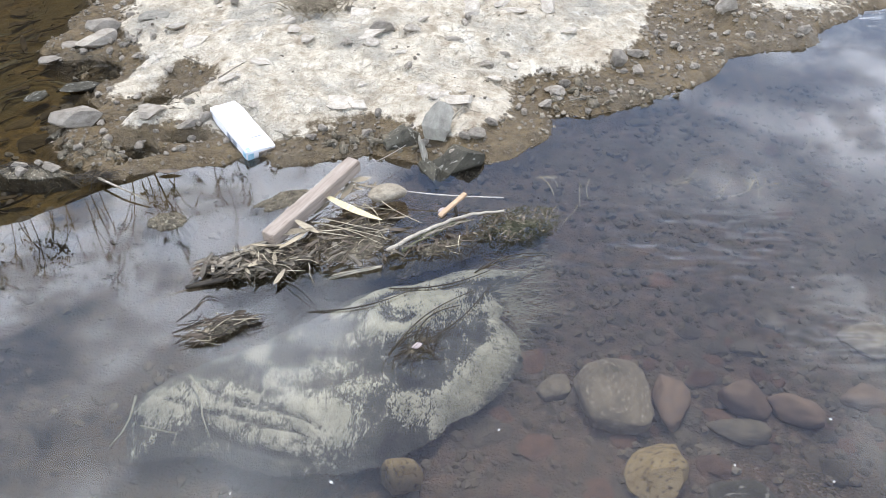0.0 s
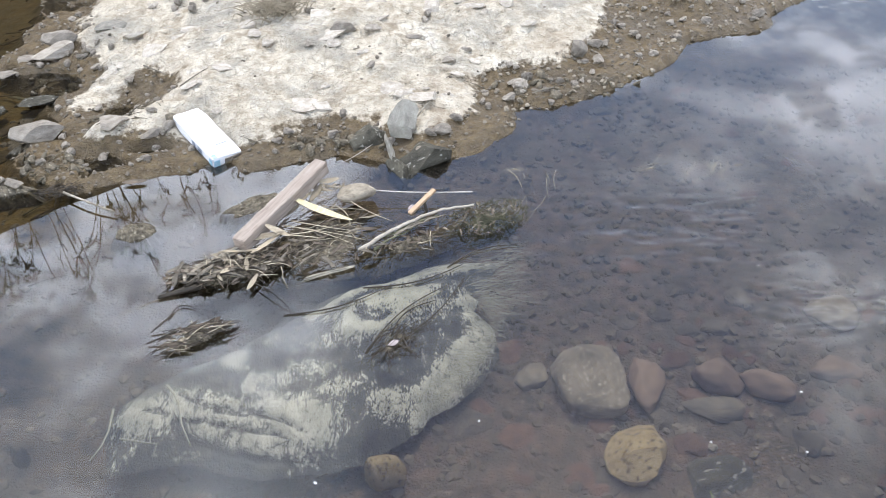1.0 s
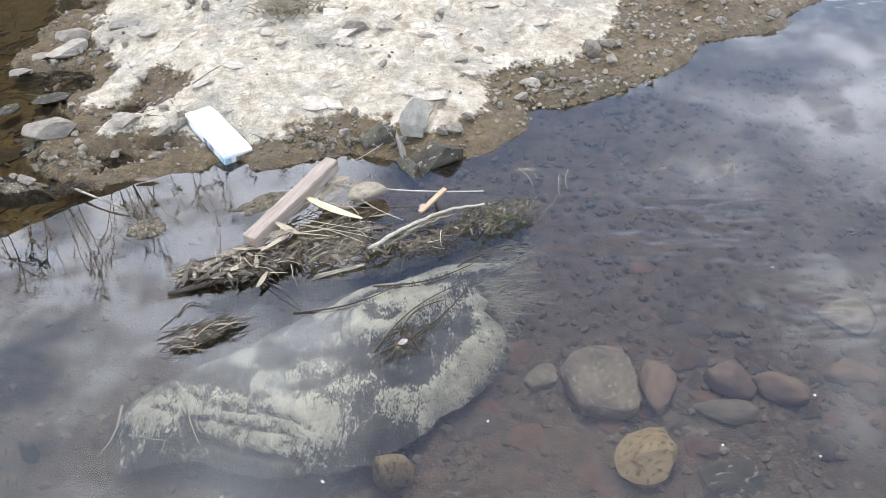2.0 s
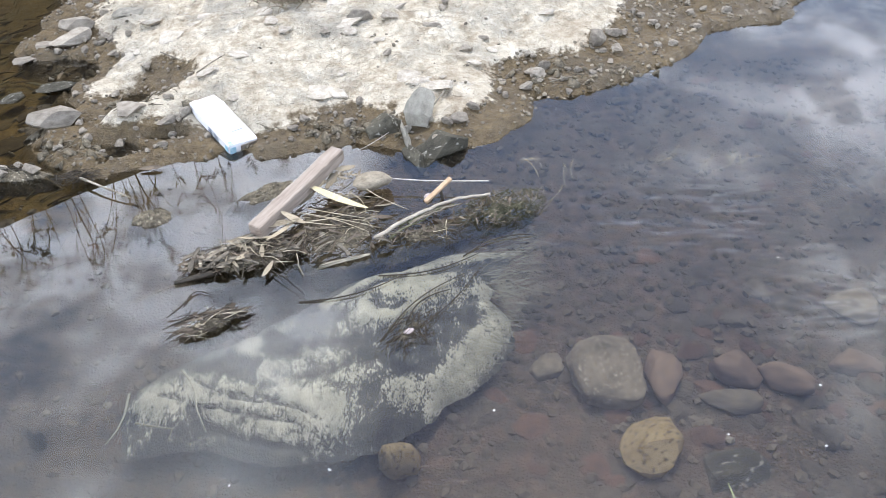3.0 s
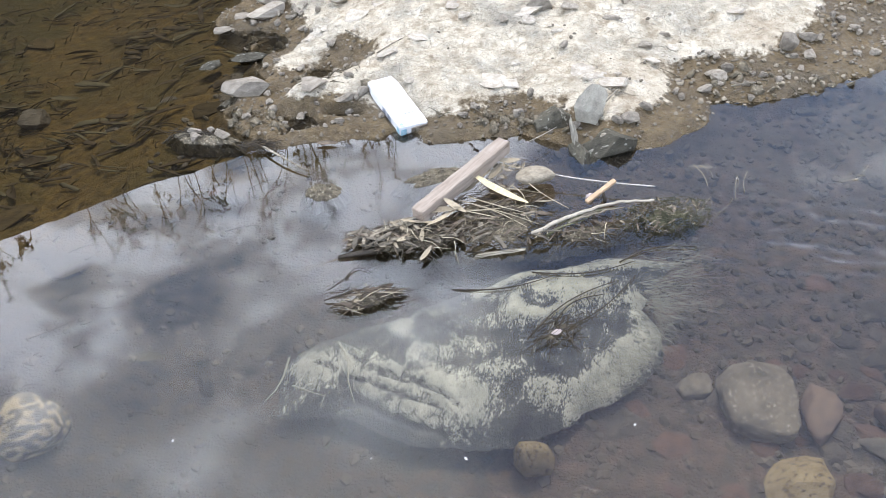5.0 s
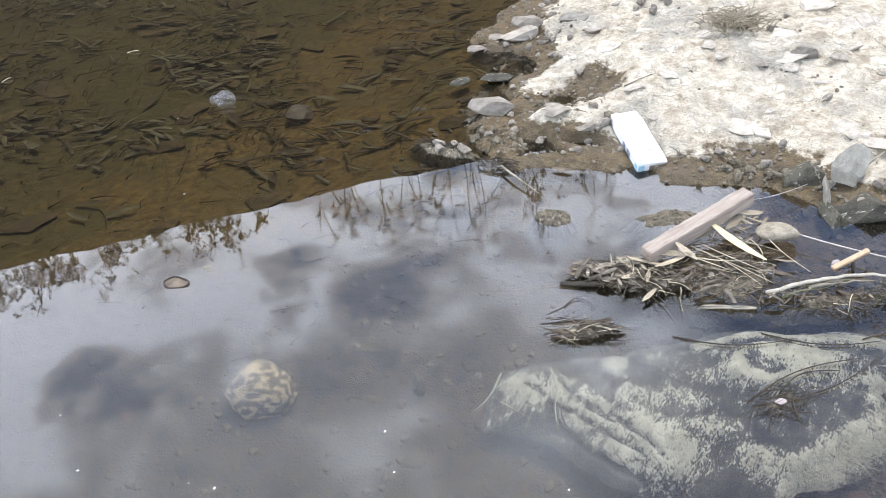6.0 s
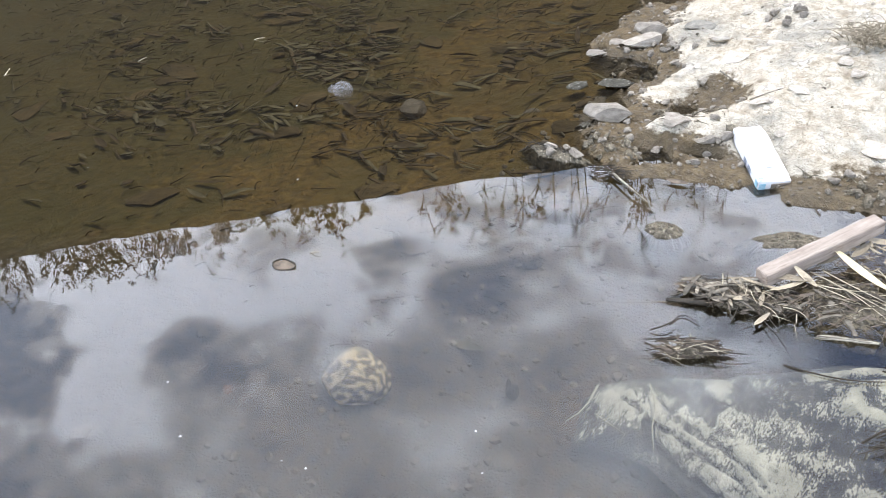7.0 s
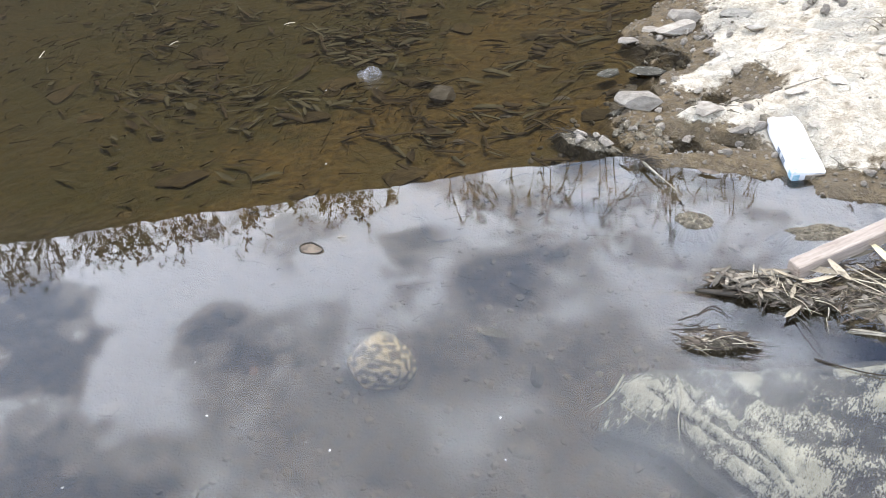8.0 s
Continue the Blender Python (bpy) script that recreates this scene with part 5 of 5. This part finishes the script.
floats = random.Random(4)
FLECKS = [(-1.07, .45), (-.65, .64), (-.33, .74), (-.39, .87), (-.95, .33), (-.33, .80), (-1.21, .80), (-1.10, .88), (-1.68, 1.72), (-1.33, 1.37), (-2.0, 1.13),
          (-1.0, .66), (-.86, .58), (.36, 1.0), (.72, .93), (.86, .90), (.10, .90), (-.05, .88), (.95, 1.35), (-.60, .65), (-.45, 1.62), (.90, 1.02)]
for x, y in FLECKS:
    sh = Shell()
    tmp = bmesh.new()
    bmesh.ops.create_icosphere(tmp, subdivisions=2, radius=1)
    for v in tmp.verts:
        sh.v.append(v.co * (1 + .4 * noise.noise(v.co * 1.6 + Vector((x * 9, y * 9, 0)))))
    sh.f = [tuple(v.index for v in f.verts) for f in tmp.faces]
    tmp.free()
    s = floats.uniform(.0011, .0026)
    thing("foam_fleck", sh, M_FOAM, "tiny white fleck floating on the water", "foam", "flecks on the water",
          at=pose(x, y, .0005, 0, 0, floats.uniform(0, 360)) @ Matrix.Diagonal((s * 1.4, s, s * .5, 1)))
cup = new("floating_leaf")
cup.matrix_basis = pose(-1.07, 1.06, 0, 0, 0, 12)
sh = Shell()
sh.tube([(.031 * math.cos(w), .017 * math.sin(w) * (1 + .15 * math.cos(3 * w)), .002 + .0025 * math.sin(w)) for w in [radians(6 * k) for k in range(61)]], .0022, .0022, 6)
part("rim", sh, M_STEM, cup, "dark curled rim")
sh = Shell()
sh.leaf(pose(0, 0, .0005), .060, .034, .05, .1, 10)
part("blade", sh, M_LEAF_BROWN, cup, "mottled wet blade")
tagged(cup, "curled wet leaf with a dark rim floating on still water", "leaf")
sh = Shell()
sh.leaf(Matrix.Identity(4), .055, .018, .3, .5, 8)
thing("floating_leaf", sh, M_LEAF_BROWN, "slim dark leaf floating at the edge", "leaf", at=pose(-.40, 1.785, .003, 0, 0, 5))

# weeds in the run
for x, y, turn, n in ((.80, 1.72, 10, 7), (.97, 1.69, 60, 9), (.57, 1.67, 80, 3), (.53, 1.70, 130, 3), (.89, 1.66, 50, 4), (.50, 1.56, 50, 5), (1.15, 1.85, 20, 3)):
    weed = new("water_weed")
    weed.location = (x, y, 0)
    for _ in range(n):
        d = radians(floats.gauss(turn, 18))
        ln = floats.uniform(.04, .085)
        ox, oy = floats.gauss(0, .012), floats.gauss(0, .012)
        sh = Shell()
        sh.tube(bent((ox, oy, -.004), (ox + ln * math.cos(d), oy + ln * math.sin(d), .0015), .0, floats.uniform(-.012, .012), 6), .0010, .0005, 4)
        part("stem", sh, M_STRAW, weed)
    tagged(weed, "pale dead weed stems at the water surface", "weed", "weeds in the stream")
# dry tuft on the bar
sh = Shell()
for _ in range(240):
    d, ln = floats.uniform(0, 2 * math.pi), floats.uniform(.03, .09)
    x, y = -.14 + floats.gauss(0, .032), 2.56 + floats.gauss(0, .03)
    sh.tube(bent((x, y, height(x, y) - .004), (x + ln * math.cos(d), y + ln * math.sin(d), height(x, y) + floats.uniform(.005, .035)), .014, .006, 5), .0020, .0007, 4)
thing("dry_grass_tuft", sh, M_LEAF, "flattened grey dry grass tuft on the silt bar", "grass")
for x0, y0, x1, y1 in ((.285, 1.955, .335, 2.04), (-.36, 2.17, -.28, 2.20), (.60, 2.10, .66, 2.11), (-.50, 2.33, -.42, 2.27)):
    sh = Shell()
    sh.tube(bent((x0, y0, height(x0, y0) + .004), (x1, y1, height(x1, y1) + .012), .004, .004, 6), .0026, .0012, 5)
    thing("stick", sh, M_WOOD_GREY, "thin dry twig on the silt bar", "stick", "twigs on the silt bar")

# litter on the bed of the pool
sh, sh2 = Shell(), Shell()
lit = random.Random(31)
for _ in range(10500):
    x, y = lit.uniform(-4.6, -.55), lit.uniform(.95, 4.2)
    if lit.random() > .12 + 1.1 * max(0, noise.noise((x * 1.5, y * 2.4, 2.0)) + .12) * min(1, max(.1, (y - 1.25) / .5)):
        continue
    h = height(x, y)
    if h > -.02:
        continue
    d = radians(lit.gauss(10, 38))
    ln = .02 + .11 * lit.random() ** 2.2
    a = (x, y, h + .004)
    b = (x + ln * math.cos(d), y + ln * math.sin(d), h + lit.uniform(.004, .02))
    if lit.random() < .25:
        (sh if lit.random() < .72 else sh2).leaf(pose(x, y, h + .014, lit.gauss(0, 18), lit.gauss(0, 10), math.degrees(d)), ln, ln * lit.uniform(.08, .26), lit.uniform(-.2, .5), .4, 4)
    else:
        (sh if lit.random() < .8 else sh2).tube(bent(a, b, .004, lit.uniform(-.014, .014), 4), .0026, .0012, 4)
for _ in range(900):
    x, y = lit.gauss(-1.9, .75), lit.gauss(2.15, .38)
    h = height(x, y)
    if h > -.03 or x > -.75 or noise.noise((x * 2.2, y * 3.2, 5.0)) < .0:
        continue
    (sh if lit.random() < .55 else sh2).strip(pose(x, y, h + .012, lit.gauss(0, 14), lit.gauss(0, 8), lit.gauss(12, 30)), lit.uniform(.03, .12), lit.uniform(.008, .028), lit.uniform(-.1, .25), lit, 5)
thing("sunken_litter", sh, M_LITTER, "dark rotten leaves and sticks on the pool bed", "litter", kind="stuff")
for _ in range(260):
    x, y = lit.uniform(-3.4, -.9), lit.uniform(1.5, 3.2)
    h = height(x, y)
    if h > -.03:
        continue
    ln = lit.uniform(.04, .12)
    d = lit.gauss(1.4, .5)
    sh2.tube(bent((x, y, h), (x + ln * .6 * math.cos(d), y + ln * .6 * math.sin(d), min(-.004, h + ln * .5)), .01, .01, 5), .0012, .0006, 4)
thing("sunken_stems", sh2, M_LITTER_PALE, "olive stems standing in the brown pool", "litter", kind="stuff")

# pale bits in the far pool
for x, y, d, ln in ((-3.05, 1.43, 2.2, .06), (-2.3, 2.1, .4, .05), (-1.05, 1.13, .2, .03), (-2.6, 1.75, 1.2, .04)):
    sh = Shell()
    sh.tube(bent((x, y, -.002), (x + ln * math.cos(d), y + ln * math.sin(d), .006), .004, .004, 6), .0022, .0014, 5)
    thing("stalk", sh, M_STRAW, "pale broken straw floating in the pool", "stalk", "straws in the pool")
# grass on the near bank
for bx, by, tx, ty, tz in ((.685, .60, .632, .742, .15), (.80, .57, .90, .66, .13), (.86, .60, .83, .70, .06), (.90, .60, .98, .64, .09)):
    sh = Shell()
    sh.ribbon(bent((bx, by, height(bx, by) - .005), (tx, ty, tz), .03, .004, 10), .007)
    thing("grass_blade", sh, M_GRASS, "fresh green grass blade on the near bank", "grass", "grass on the near bank")

# ---------------- far bank shrubs ----------------


def shoot(sh, p, d, ln, r, depth, rr):
    """A bare shoot with side twigs in its upper part and clustered buds at the tips."""
    n = 6
    pts, lean = [p], Vector((rr.gauss(0, .05), rr.gauss(0, .05), 0))
    for _ in range(n):
        d = (d + lean + Vector((rr.gauss(0, .06), rr.gauss(0, .06), rr.gauss(.02, .04)))).normalized()
        p = p + d * (ln / n)
        pts.append(p)
    sh.tube(pts, r, max(r * .5, .0020), 5 if depth else 4)
    if depth == 0 or ln < .10:
        for _ in range(rr.choice((1, 2, 3))):
            q = pts[-1] + Vector((rr.gauss(0, .012), rr.gauss(0, .012), rr.gauss(0, .012)))
            sh.lump(Matrix.Translation(q) @ Matrix.Diagonal((.0085, .0085, .012, 1)), rr.uniform(0, 50))
        if rr.random() < .5:
            sh.lump(Matrix.Translation(pts[3]) @ Matrix.Diagonal((.007, .007, .010, 1)), rr.uniform(0, 50))
        return
    for k in range(rr.choice((3, 4, 5))):
        i = rr.choice((2, 3, 4, 5, 6))
        w = rr.uniform(0, 2 * math.pi)
        side = Vector((math.cos(w), math.sin(w), rr.uniform(.7, 1.6))).normalized()
        shoot(sh, pts[i], (side + d * .4).normalized(), ln * rr.uniform(.18, .42), r * .62, depth - 1, rr)


def plant_shrub(along, deep, stems, tall, spread, r, rr, label):
    x, y = .28 - .616 * deep + .788 * along, .16 + .788 * deep + .616 * along
    shrub = new("bare_shrub")
    shrub.location = (x, y, bank_top(x, y) - .08)
    for _ in range(stems):
        sh = Shell()
        shoot(sh, Vector((rr.gauss(0, spread), rr.gauss(0, spread), 0)), Vector((rr.gauss(0, .13), rr.gauss(0, .13), 1)).normalized(),
              tall * rr.uniform(.55, 1.0), r, 2, rr)
        part("stem", sh, M_BANK_TWIG, shrub)
    tagged(shrub, label, "shrub", "shrubs along the far bank")


br = random.Random(12)
# tall whips opposite the bar
for along, stems, tall in ((-1.05, 3, .55), (-.55, 3, 1.1), (-.1, 4, 1.25), (.35, 3, 1.15), (.75, 3, .8), (1.15, 4, 1.5), (1.5, 4, 1.45), (1.8, 4, 1.5), (2.15, 4, 1.1), (2.6, 4, 1.2), (3.1, 3, .9), (3.8, 3, 1.0), (4.8, 3, .9)):
    plant_shrub(along, 7.98 + br.uniform(0, .3), stems, tall, .22, .0052, br, "tall bare budding shrub on the far bank")
# low twiggy growth further along
for k in range(34):
    along = -8.6 + 7.0 * k / 33 + br.uniform(-.1, .1)
    plant_shrub(along, 7.98 + br.uniform(-.05, .4), 9, .30 + .38 * br.random() + .05 * max(0, -along - 3), .18, .0034, br, "low dense twiggy shrub on the far bank")
